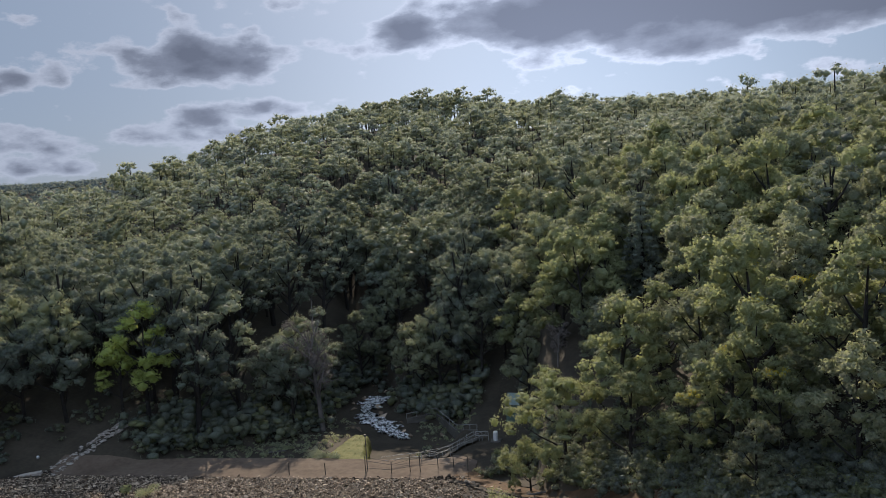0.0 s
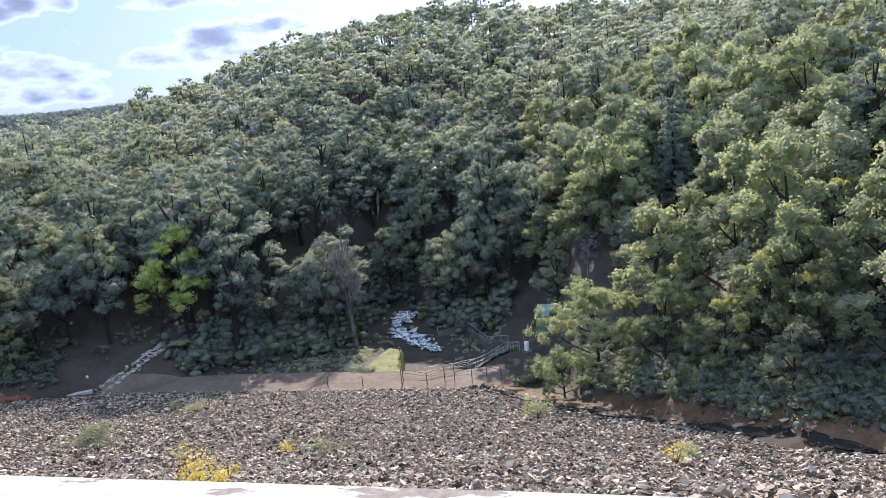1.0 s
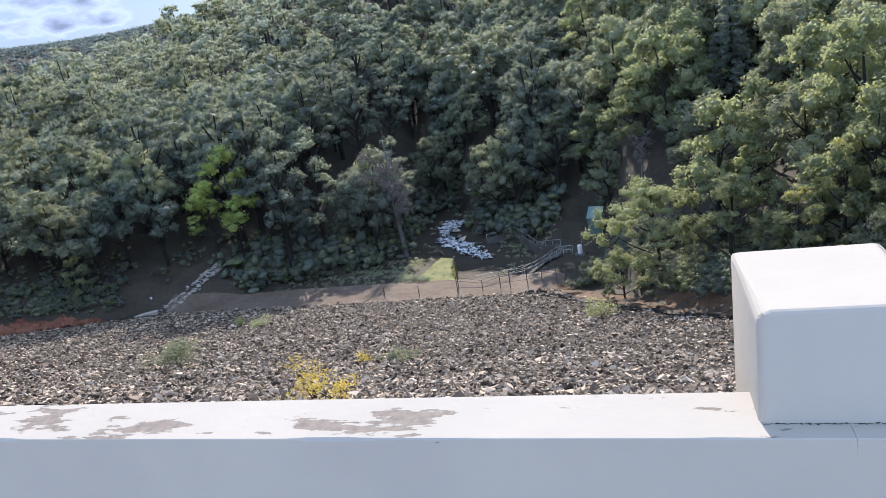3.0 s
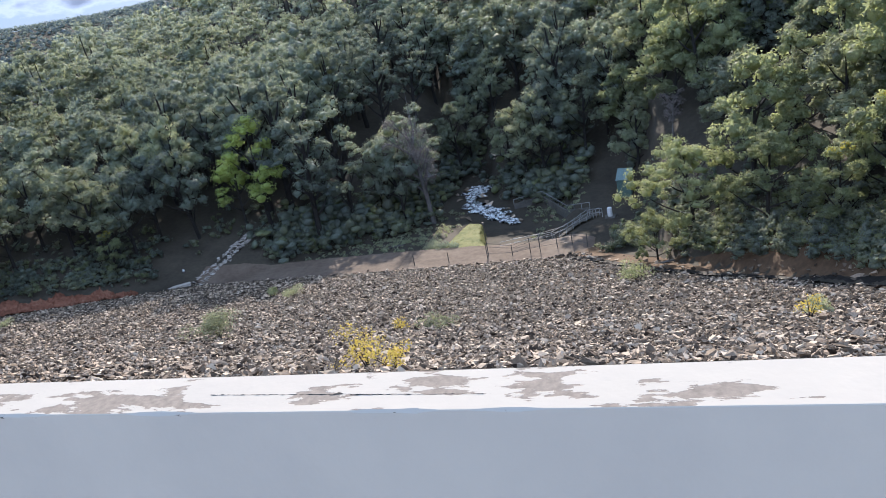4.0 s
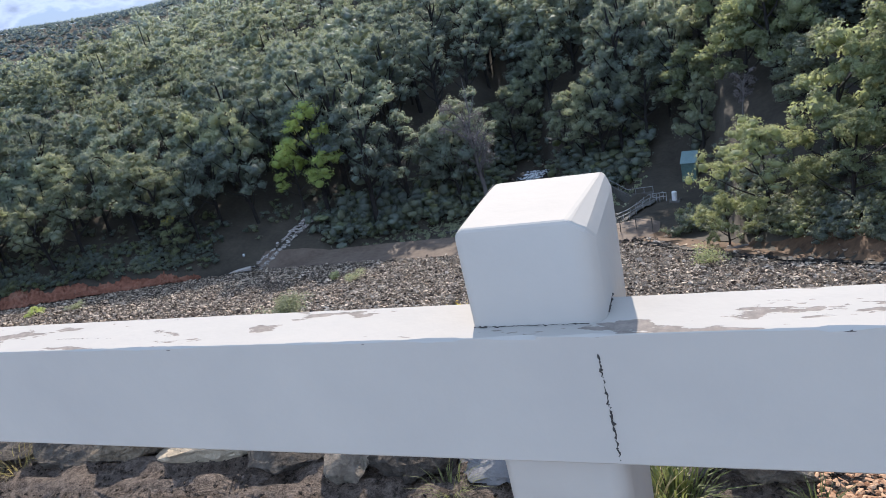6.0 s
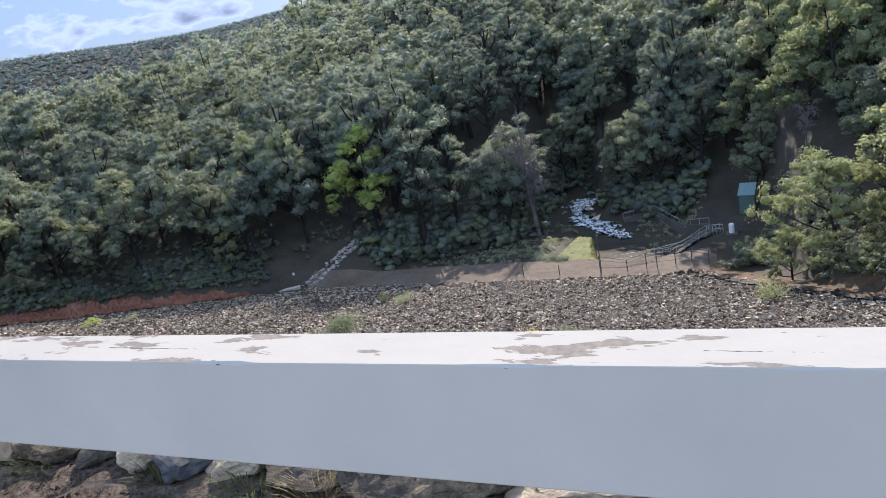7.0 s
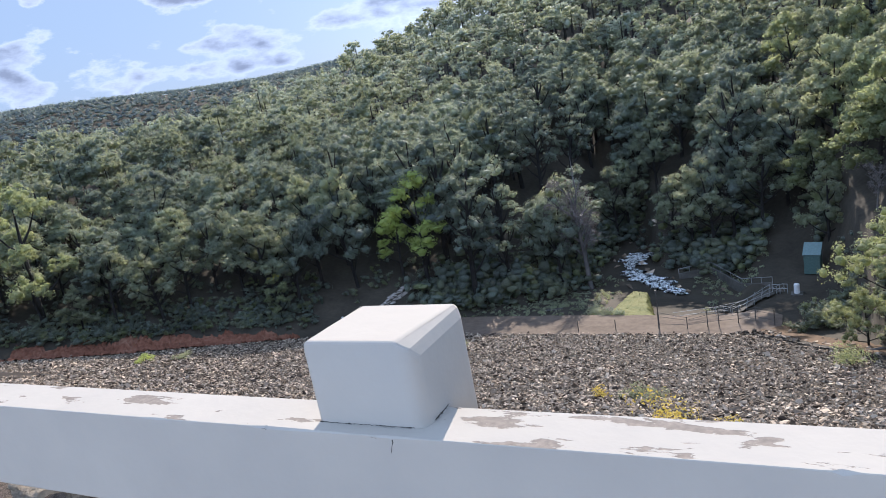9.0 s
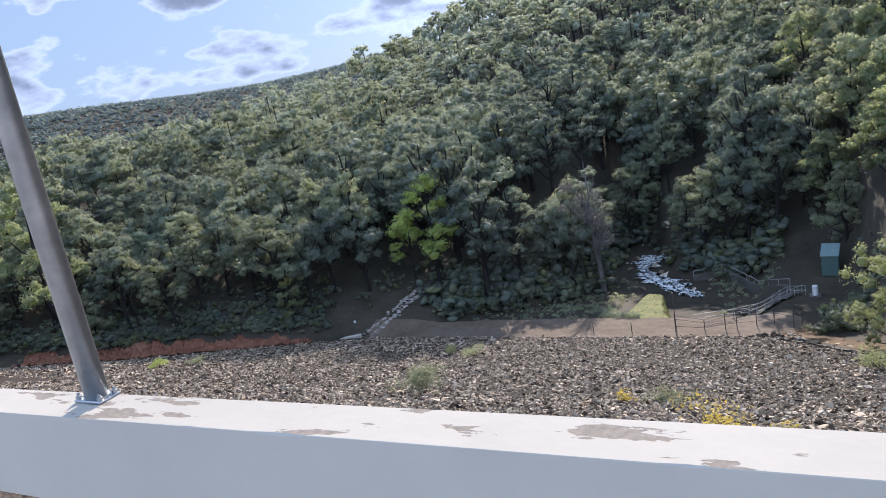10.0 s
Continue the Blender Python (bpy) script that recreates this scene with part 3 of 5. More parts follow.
# open drain along the groin: a near-black channel between rough stone lips
ts = np.linspace(1.0, gs[-1] - 2, 110)
wander = 0.14 * np.sin(ts * 0.9) + 0.08 * np.sin(ts * 2.3 + 1)
X = np.stack([along_groin(ts, o + wander)[0] for o in np.linspace(-0.62, 0.5, 5)], 1)
Y = np.stack([along_groin(ts, o + wander)[1] for o in np.linspace(-0.62, 0.5, 5)], 1)
v, q = patch(X, Y, np.array([0.20, 0.06, 0.01, 0.06, 0.22])[None], 0.02, 7)
solid("drain", soup("drain", v, q), mottled("drain_dark", ((0.3, (0.010, 0.009, 0.008)), (0.7, (0.030, 0.026, 0.022))), 0.8, 6, 0.7), "dark open drain along the groin", "drain", "structure", smooth=True)
pieces = []
for d in np.arange(0.8, gs[-1] - 2, 0.17):
    w = 0.14 * math.sin(d * 0.9) + 0.08 * math.sin(d * 2.3 + 1)
    x, y = along_groin(d, w + rng.choice((-0.55, 0.52)) + rng.normal(scale=0.09))
    s_ = rng.uniform(0.12, 0.30)
    v, f = rock(rng, (s_ * 1.3, s_, s_ * 0.7), 0)
    pieces.append((v + (x, y, float(height(x, y)) + s_ * 0.5), f))
for _ in range(70):
    x, y = rng.normal(-15.5, 1.3), rng.normal(81.6, 0.5)
    s_ = rng.uniform(0.15, 0.36)
    v, f = rock(rng, (s_ * 1.2, s_, s_ * 0.8), 0)
    pieces.append((v + (x, y, float(height(x, y)) + s_ * 0.4), f))
tagged(solid("drain_stones", soup("drain_stones", *joined(pieces)), mottled("dark_rubble", ((0.2, (0.02, 0.018, 0.016)), (0.5, (0.075, 0.06, 0.045)), (0.85, (0.20, 0.16, 0.12))), 0.8, 9, 0.85, 0.5, 0.03, 0.7), "dark broken stones along the lips of the drain", "rubble"), kind="stuff")


# ---- bush: single trees in front, woodland behind ----
def tree_shape(rng, h, spread, kind):
    """Limbs and leaf tufts of one tree: lines of a trunk mesh, tuft centres, tuft radii."""
    lines, cs, rs = [], [], []
    lean = rng.normal(scale=0.05 * h, size=2)
    if kind == "conifer":
        lines.append(([(0, 0, -0.4), (0, 0, h * 0.5), (0, 0, h)], (0.02 * h, 0.014 * h, 0.01)))
        for z in np.linspace(0.12, 0.98, 15):
            reach = spread * (1.05 - z) ** 0.9
            for a in np.arange(5) * 1.2566 + rng.uniform(0, 6):
                for q in (0.45, 0.8, 1.05):
                    cs.append((np.cos(a) * reach * q, np.sin(a) * reach * q, h * z - reach * q * 0.22 + rng.normal(scale=0.1)))
                    rs.append(0.16 * spread * (1.1 - 0.6 * z))
        return lines, np.array(cs), np.array(rs)
    if kind == "dead":
        lines.append(([(0, 0, -0.5), (lean[0] * 0.2, lean[1] * 0.2, h * 0.3), (lean[0] * 0.6, lean[1] * 0.6, h * 0.65), (lean[0], lean[1], h * 0.9)], (0.024 * h, 0.018 * h, 0.012 * h, 0.004 * h)))
        for i in range(12):
            a, z0 = i * 2.4 + rng.uniform(-0.5, 0.5), h * (0.3 + 0.5 * i / 12)
            reach, rise, q = spread * rng.uniform(0.4, 0.85), h * rng.uniform(0.10, 0.22), 0.8 * z0 / h
            root = np.array([lean[0] * q, lean[1] * q, z0])
            tip = root + (np.cos(a) * reach, np.sin(a) * reach, rise)
            mid = root * 0.5 + tip * 0.5 + np.array([0, 0, rise * 0.12])
            lines.append(([root, mid, tip], (0.010 * h, 0.006 * h, 0.002 * h)))
            for _ in range(4):
                b = tip + rng.normal(scale=0.05 * h, size=3) + (0, 0, 0.06 * h)
                lines.append(([mid, (mid + b) / 2, b], (0.004 * h, 0.003 * h, 0.001 * h)))
            for _ in range(2):
                cs.append(root + (tip - root) * rng.uniform(0.45, 1.1) + rng.normal(scale=0.13, size=3) * spread)
                rs.append(spread * rng.uniform(0.17, 0.30))
        return lines, np.array(cs), np.array(rs)
    # a stem that forks into limbs; each limb carries a rounded lobe of leaf tufts
    lines.append(([(0, 0, -0.5), (lean[0] * 0.2, lean[1] * 0.2, h * 0.3), (lean[0] * 0.6, lean[1] * 0.6, h * 0.6), (lean[0], lean[1], h * 0.82)], (0.022 * h, 0.017 * h, 0.011 * h, 0.004 * h)))
    low, count, big = {"bush": (0.16, 8, 0.44), "euc": (0.34, 8, 0.42), "tall": (0.30, 13, 0.40)}[kind]
    lobes = [(np.array([lean[0], lean[1], h - spread * big * 0.8]), spread * big * rng.uniform(0.8, 1.05))]
    for i in range(count):
        q = i / count
        a, z0 = i * 2.4 + rng.uniform(-0.5, 0.5), h * (low + (0.80 - low) * q)
        bulge = 0.62 + 0.38 * np.sin(np.clip(q * 1.15 + 0.12, 0, 1) * np.pi)
        reach, r = spread * rng.uniform(0.5, 0.85) * bulge, spread * big * rng.uniform(0.62, 1.05) * (0.75 + 0.25 * bulge)
        centre = np.array([lean[0] * q + np.cos(a) * reach, lean[1] * q + np.sin(a) * reach, min(z0 + r * 0.5, h - r * 0.75)])
        root = np.array([lean[0] * q * 0.8, lean[1] * q * 0.8, max(h * 0.08, z0 - 0.14 * h)])
        lines.append(([root, root * 0.45 + centre * 0.55 - (0, 0, 0.02 * h), centre], (0.010 * h, 0.007 * h, 0.002 * h)))
        lobes.append((centre, r))
    for centre, r in lobes:
        broad_ = kind == "bush" and spread > 5.0
        n = 15 if broad_ else {"bush": 7, "euc": 7, "tall": 6}[kind]
        k = np.arange(n) + 0.5
        z = 1 - k / n * 1.35
        a = k * 2.39996 + rng.uniform(0, 6.28)
        d = np.stack([np.cos(a) * np.sqrt(1 - z * z), np.sin(a) * np.sqrt(1 - z * z), z], -1) + rng.normal(scale=0.16, size=(n, 3))
        cs.extend(centre + d * r * rng.uniform(0.45, 0.92, (n, 1)) * (1, 1, 0.85))
        rs.extend(r * rng.uniform(0.30, 0.60, n) * (0.64 if broad_ else 1.0))
    return lines, np.array(cs), np.array(rs)


def tree_model(name, seed, h, spread, kind, leaf, bark, label, category, blades=44, blade=0.30, bloom=None):
    """A single tree, kept at the origin until it is copied."""
    rng = np.random.default_rng(seed)
    lines, cs, rs = tree_shape(rng, h, spread, kind)
    top = thing(name, label, category)
    part("trunk", trunk_mesh(lines), bark, top)
    if kind == "dead":
        part("crown", soup("crown", *leaf_cloud(rng, cs, rs, 190, 0.11)), leaf, top)
    else:
        part("crown", soup("crown", *foliage(rng, cs, rs, blades, blade, 0.75, 0.95, True)), leaf, top, smooth=True)
    if bloom:
        k = np.argsort(-cs[:, 2])[:5]
        part("blossom", soup("blossom", *leaf_cloud(rng, cs[k] + (0, 0, 0.15), rs[k] * 0.7, 110, 0.06)), bloom, top, "yellow blossom")
    return top


MODELS = {}


for i in range(4):
    MODELS["euc", i] = tree_model("eucalyptus", 100 + i, 13.0, 4.6, "euc", LEAF_DARK if i % 2 else LEAF_OLIVE, BARK, ("dark green" if i % 2 else "olive green") + " eucalyptus with clumped crown on the valley side", "tree", 76, 0.125)
for i in range(3):
    MODELS["tall", i] = tree_model("tall_eucalyptus", 200 + i, 24.0, 6.2, "tall", LEAF_DARK, BARK, "tall dark eucalyptus with a narrow clumped crown", "tree", 64, 0.15)
for i in range(4):
    MODELS["bush", i] = tree_model("wattle_tree", 300 + i, 6.5, 2.5, "bush", LEAF_FRESH if i % 2 else LEAF_OLIVE, BARK, "bushy grey-green wattle tree on the slope", "tree", 84, 0.085)
MODELS["lime", 0] = tree_model("lime_tree", 401, 15.0, 4.8, "euc", LEAF_LIME, BARK, "sunlit yellow-green tree at the edge of the bush", "tree", 80, 0.125)
MODELS["fresh", 0] = tree_model("wattle_tree", 402, 10.5, 6.2, "bush", LEAF_FRESH, BARK, "wide light green tree beside the shed", "tree", 90, 0.10)
MODELS["gold", 0] = tree_model("golden_wattle", 403, 7.0, 2.4, "bush", LEAF_FRESH, BARK, "wattle tree with patches of yellow blossom", "tree", 84, 0.085, BLOSSOM)
MODELS["pine", 0] = tree_model("pine_tree", 404, 15.0, 3.6, "conifer", LEAF_DARK, BARK, "dark green pine with layered branches", "tree", 40, 0.2)
MODELS["light", 0] = tree_model("light_tree", 406, 17.0, 5.6, "bush", LEAF_FRESH, BARK, "broad light green tree at the edge of the stone face", "tree", 90, 0.125)
MODELS["dead", 0] = tree_model("bare_tree", 405, 18.0, 5.0, "dead", TWIG, DEADWOOD, "bare grey-twigged tree in front of the dark trees", "tree")
USED = set()


def plant(key, x, y, scale=1.0, spin=0.0, sink=0.0, tall=1.0):
    ob = MODELS[key]
    m = Matrix.Translation((x, y, float(height(x, y)) - sink)) @ Matrix.Rotation(spin, 4, "Z") @ Matrix.Diagonal((scale, scale, scale * tall, 1))
    if key in USED:
        return copy_thing(ob, m @ Matrix.Diagonal((1 / ob.scale[0], 1 / ob.scale[1], 1 / ob.scale[2], 1)))
    USED.add(key)
    ob.matrix_basis = m
    return ob


rng = np.random.default_rng(21)
HEROES = (
    (("lime", 0), -66.2, 97.2, 1.3), (("lime", 0), -71.0, 97.6, 0.8), (("fresh", 0), -0.6, 73.0, 1.0), (("fresh", 0), 5.6, 65.5, 0.9), (("fresh", 0), -4.6, 73.0, 0.55),
    (("tall", 1), -58.5, 98.5, 1.0), (("tall", 2), -54.5, 104.5, 0.85),
    (("tall", 0), -69.3, 103.3, 1.12), (("tall", 1), -65.7, 104.2, 1.1), (("tall", 2), -62.1, 111.7, 1.15), (("tall", 0), -63.1, 124.4, 1.05), (("tall", 1), -62.8, 138.6, 0.96), (("tall", 2), -62.9, 154.6, 0.92),
    (("tall", 0), -59.0, 164.3, 0.92), (("tall", 1), -54.4, 166.7, 0.84), (("tall", 2), -53.0, 159.1, 0.8), (("tall", 0), -57.5, 135.3, 0.84), (("tall", 1), -53.6, 144.0, 0.84), (("tall", 2), -31.5, 150.0, 0.75),
    (("pine", 0), 11.0, 103.0, 1.05), (("dead", 0), -42.6, 110.5, 1.1), (("dead", 0), -1.7, 95.5, 0.35), (("light", 0), -111.0, 60.0, 1.3),
    (("gold", 0), 13.5, 59.0, 1.2), (("gold", 0), 17.5, 65.0, 1.3), (("gold", 0), 16.0, 54.0, 1.0), (("gold", 0), -84.2, 80.6, 1.0), (("gold", 0), 10.0, 58.5, 1.0), (("gold", 0), 22.0, 67.0, 1.3), (("gold", 0), 20.0, 76.0, 1.3),
    (("euc", 0), -27.0, 121.5, 1.15), (("euc", 2), -23.2, 120.0, 1.2), (("euc", 1), -20.0, 121.0, 1.25), (("euc", 0), -15.7, 119.0, 1.1),
)
taken = []
for key, x, y, s in HEROES:
    plant(key, x, y, s, rng.uniform(0, 6.28))
    taken.append((x, y))

spots = []
for step, r_from, r_to in ((5.3, 0, 135), (6.0, 135, 420)):
    X, Y = np.meshgrid(np.arange(-300, 190, step), np.arange(2, 400, step))
    X, Y = (X + rng.uniform(-0.45, 0.45, X.shape) * step).ravel(), (Y + rng.uniform(-0.45, 0.45, Y.shape) * step).ravel()
    az, r = polar(X, Y)
    ok = (az > -76) & (az < 38) & (r >= r_from) & (r < r_to) & (r > foot(az) + np.where(az > -6, 4.5, 2.0)) & (r < np.interp(az, RIDGE_AZ, RIDGE_R) + 14)
    spots.append(np.stack([X[ok], Y[ok]], -1))
spots = np.concatenate(spots)
az, r = polar(spots[:, 0], spots[:, 1])
# stream, track, shed and bank stay open
COURSE = (101, 106, 116, 124, 134, 145), (-25.5, -27.8, -36.2, -38.0, -36.6, -36.0)
sx = np.interp(spots[:, 1], *COURSE)
beside = np.abs(spots[:, 0] - sx)
open_ground = (beside < np.interp(spots[:, 1], (100, 118, 140, 141), (5.2, 4.6, 2.6, 0))) | ((np.abs(spots[:, 0] + 9.5) < 4.8) & (spots[:, 1] > 89) & (spots[:, 1] < 104))
open_ground |= (az > -46) & (az < -35) & (r < 118)
open_ground |= (spots[:, 0] < -74) & (r < foot(az) + 6)
open_ground |= (az > -9.5) & (az < -2.5) & (r < 99) | (az > -7) & (az < 1.5) & (r < 74)
for (x, y), (key, *_) in zip(taken, HEROES):
    room = {"gold": 0.8 if x < -80 else 0.3, "lime": 1.5}.get(key[0], 1.0)
    open_ground |= np.hypot(spots[:, 0] - x, spots[:, 1] - y) < 4.0 * room
    # nothing tall right in front of the trees that stand out
    ta, tr = polar(x, y)
    open_ground |= (np.abs(np.radians(az - ta)) * tr < 4.4 * room) & (r < tr) & (r > tr - 20 * room)
spots, az, r = spots[~open_ground], az[~open_ground], r[~open_ground]
inward = r - foot(az)
order = np.argsort(np.where(az > -4, (r - 55) * 0.3, inward) + np.where((az < -60) | (az > 24), 60, 0))
front = order[:215]
back = order[215:]


def wanted(az, inward, jitter):
    """Tree height by place: big trees on the valley floor, scrub by the abutment."""
    base = np.interp(az, (-66, -42, -36, -28, -9, -5, 0, 20), (12, 13, 22, 24, 21, 14, 10, 10))
    far_off = np.interp(az, (-66, -40, 0, 20), (12, 13, 14, 14))
    return np.interp(inward, (0, 60, 90), (0, 1, 1)) * (far_off - base) + base + jitter


for i in front:
    x, y = spots[i]
    h = wanted(az[i], inward[i], rng.normal(scale=2.2))
    if -28 < az[i] < -2:
        # the bush stands lower towards the yard
        h = min(h, 6.0 + 0.5 * max(y - 92.0, 0.0))
    near_water = abs(x - np.interp(y, *COURSE))
    if y < 160 and near_water < 9:
        h = min(h, 5.0 + 0.25 * max(y - 104.0, 0.0) + 0.6 * max(near_water - 5.0, 0.0))
    if h > 17:
        key, scale = ("tall", int(rng.integers(3))), h / 24.0
    elif h > 9.5 and az[i] < -4:
        key, scale = ("euc", int(rng.integers(4))), h / 13.0
    else:
        key, scale = ("bush", int(rng.integers(4))), h / 6.5
    plant(key, x, y, scale, rng.uniform(0, 6.28), 0.1, rng.uniform(0.9, 1.12))

for key, ob in MODELS.items():
    if key not in USED:
        for piece in list(ob.children):
            bpy.data.objects.remove(piece)
        bpy.data.objects.remove(ob)

# the woodland behind: one mesh of leaf tufts, one of trunks
SHAPES = [tree_shape(np.random.default_rng(500 + i), 13.0, 4.4, "euc") for i in range(8)]
DOMES = [tree_shape(np.random.default_rng(530 + i), 11.0, 4.6, "bush") for i in range(8)]
centres, radii, stems, counts = [], [], [], []
for i in back:
    x, y = spots[i]
    close = inward[i] < 75
    lines, cs, rs = (SHAPES if close else DOMES)[rng.integers(8)]
    h = max(5.0, wanted(az[i], inward[i], rng.normal(scale=2.8 if close else 2.4)))
    s, wide, spin = h / 13.0, h / 13.0 * (rng.uniform(1.05, 1.5) if close else rng.uniform(0.8, 1.15)), rng.uniform(0, 6.28)
    # far trees keep the tufts of their upper side
    keep = rng.choice(len(cs), 50, replace=False) if close else np.argsort(-cs[:, 2] + rng.normal(scale=2.4, size=len(cs)))[:22]
    counts.append(len(keep))
    c, q = cs[keep], rs[keep]
    c = np.stack([(c[:, 0] * np.cos(spin) - c[:, 1] * np.sin(spin)) * wide, (c[:, 0] * np.sin(spin) + c[:, 1] * np.cos(spin)) * wide, c[:, 2] * s], -1)
    base = np.array([x, y, float(height(x, y))])
    centres.append(c + base)
    radii.append(q * wide * (1.05 if close else 1.2))
    stems.append(tube([base - (0, 0, 0.5), base + (0, 0, h * 0.75)], (0.018 * h, 0.006 * h), 4))
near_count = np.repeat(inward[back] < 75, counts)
centres, radii = np.concatenate(centres), np.concatenate(radii)
pick = np.repeat(rng.random(len(back)), counts) * 0.7 + rng.random(len(radii)) * 0.3
woodland = thing("woodland", "grey-green eucalyptus woodland covering the hillside", "woodland", kind="stuff")
# tufts far up the slope take the leaf with haze in its colour
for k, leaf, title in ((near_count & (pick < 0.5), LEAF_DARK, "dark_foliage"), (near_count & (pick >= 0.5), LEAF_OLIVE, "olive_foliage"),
                       (~near_count & (pick < 0.5), LEAF_OLIVE, "upper_foliage"), (~near_count & (pick >= 0.5), LEAF_HAZED_GREY, "grey_foliage")):
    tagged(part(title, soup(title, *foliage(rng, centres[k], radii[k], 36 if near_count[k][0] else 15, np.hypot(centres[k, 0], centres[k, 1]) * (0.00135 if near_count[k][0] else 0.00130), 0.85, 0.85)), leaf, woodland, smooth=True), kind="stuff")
tagged(part("trunks", soup("trunks", *joined(stems)), BARK, woodland), kind="stuff")

# undergrowth along the foot of the slopes
ua = rng.uniform(-70, 30, 2200)
off = np.abs(rng.normal(scale=6.0, size=len(ua))) + np.where(ua < -42, 3.2, np.where(ua > -6, 2.8, 1.2))
ur = foot(ua) + off
ux, uy = ORIGIN[0] + ur * np.sin(np.radians(ua)), ORIGIN[1] + ur * np.cos(np.radians(ua))
clear_of = (np.abs(ux - np.interp(uy, *COURSE)) > 3.2) & ~((np.abs(ux + 10) < 4.2) & (uy > 89) & (uy < 106)) & ~((ua > -43.5) & (ua < -35) & (ur < 118.5) & (ua < np.interp(ur, (108, 118), (-36, -35.4)) + 6))
ux, uy = np.concatenate([ux[clear_of], rng.uniform(-11.5, -4.0, 90)]), np.concatenate([uy[clear_of], rng.uniform(82.0, 93.0, 90)])
keep = ~((ux < -8.5) & (uy > 90) & (ux > -16))
ux, uy = ux[keep], uy[keep]
uh = rng.uniform(0.5, 1.5, len(ux)) * np.where((np.hypot(ux, uy) > 98) & (ux > -66), rng.uniform(1.4, 3.2, len(ux)), 1.2)
few = 4
sx_, sy_, sh = np.repeat(ux, few), np.repeat(uy, few), np.repeat(uh, few)
sx_, sy_ = sx_ + rng.normal(scale=0.38, size=len(sx_)) * sh, sy_ + rng.normal(scale=0.38, size=len(sx_)) * sh
cs = np.stack([sx_, sy_, height(sx_, sy_) + sh * rng.uniform(0.15, 0.85, len(sh))], -1)
pick = np.repeat(rng.random(len(ux)), few)
undergrowth = thing("undergrowth", "dense mixed scrub under the trees", "scrub", kind="stuff")
for k, leaf, title in ((pick < 0.5, LEAF_DARK, "dark_scrub"), ((pick >= 0.5) & (pick < 0.84), LEAF_OLIVE, "olive_scrub"), (pick >= 0.84, LEAF_FRESH, "fresh_scrub")):
    tagged(part(title, soup(title, *foliage(rng, cs[k], sh[k] * 0.37, 26, 0.11, 0.7, 0.85, True)), leaf, undergrowth, smooth=True), kind="stuff")

# low weeds on the bare ground by the stream
wx, wy = rng.uniform(-64, -15, 700), rng.uniform(92, 116, 700)
free = (np.abs(wx - np.interp(wy, *COURSE)) > 3.0) & ~((wx > -37) & (wx < -26)) & ~((np.abs(wx + 14) < 7) & (wy < 101))
wx, wy = wx[free], wy[free]
wh = rng.uniform(0.12, 0.4, len(wx))
cs = np.stack([wx, wy, height(wx, wy) + wh * 0.4], -1)
tagged(part("stream_weeds", soup("stream_weeds", *leaf_cloud(rng, cs, wh * 1.5, 44, 0.10, 0.9)), LEAF_OLIVE, undergrowth), kind="stuff")

# distant ridge: the blue of distance haze is in its leaf colour
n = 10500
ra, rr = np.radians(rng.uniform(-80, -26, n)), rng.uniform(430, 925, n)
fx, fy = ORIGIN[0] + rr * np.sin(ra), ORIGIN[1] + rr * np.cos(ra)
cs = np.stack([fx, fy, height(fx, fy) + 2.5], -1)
tagged(solid("distant_woodland", soup("distant_woodland", *foliage(rng, cs, rng.uniform(2.4, 5.0, n), 7, 0.8, 0.9, 0.7)), LEAF_RIDGE_HAZE, "wooded ridge beyond the valley", "woodland"), kind="stuff")


# ---- toe of the dam: lawn, stream, fence, shed, tank ----
def toe(x, y):
    """From the first plan of the yard to its true distance: one scale about the crest."""
    return -4.0 + (x + 4.0) * 1.065, -0.9 + (y + 0.9) * 1.065


def quad_patch(a, b, c, d, n, m, lift, bumps, seed):
    """A sheet between four ground corners (a-b near edge, d-c far edge)."""
    u, v = np.meshgrid(np.linspace(0, 1, n), np.linspace(0, 1, m), indexing="ij")
    X = (a[0] * (1 - u) + b[0] * u) * (1 - v) + (d[0] * (1 - u) + c[0] * u) * v
    Y = (a[1] * (1 - u) + b[1] * u) * (1 - v) + (d[1] * (1 - u) + c[1] * u) * v
    X, Y = toe(X, Y)
    ragged = 0.35 * np.random.default_rng(seed).normal(size=X.shape)
    verts, quads = patch(X + ragged, Y + ragged[::-1], lift, bumps, seed)
    return verts, quads


# a grass bank: it begins level with the yard, narrows away from it and falls to the stream bed
u, v = np.meshgrid(np.linspace(0, 1, 34), np.linspace(0, 1, 34), indexing="ij")
LX = (-35.4 * (1 - u) - 28.0 * u) * (1 - v) + (-33.0 * (1 - u) - 30.4 * u) * v
LY = (88.4 + 0.3 * np.sin(u * 9)) * (1 - v) + (99.8 - 1.2 * u) * v
lumps = np.random.default_rng(8)
rim = np.clip(np.minimum(np.minimum(u, 1 - u) * 7, (1 - v) * 9), 0, 1) ** 0.5
base_z = height(LX, LY)
crown_z = -33.98 - 0.02 * (LY - 88.4) + 0.25 * np.sin(np.pi * u) * v
LZ = np.maximum(base_z - 0.05, base_z - 0.1 + (crown_z - base_z + 0.1) * rim) + lumps.normal(scale=0.035, size=u.shape)
i, j = np.meshgrid(np.arange(33), np.arange(33), indexing="ij")
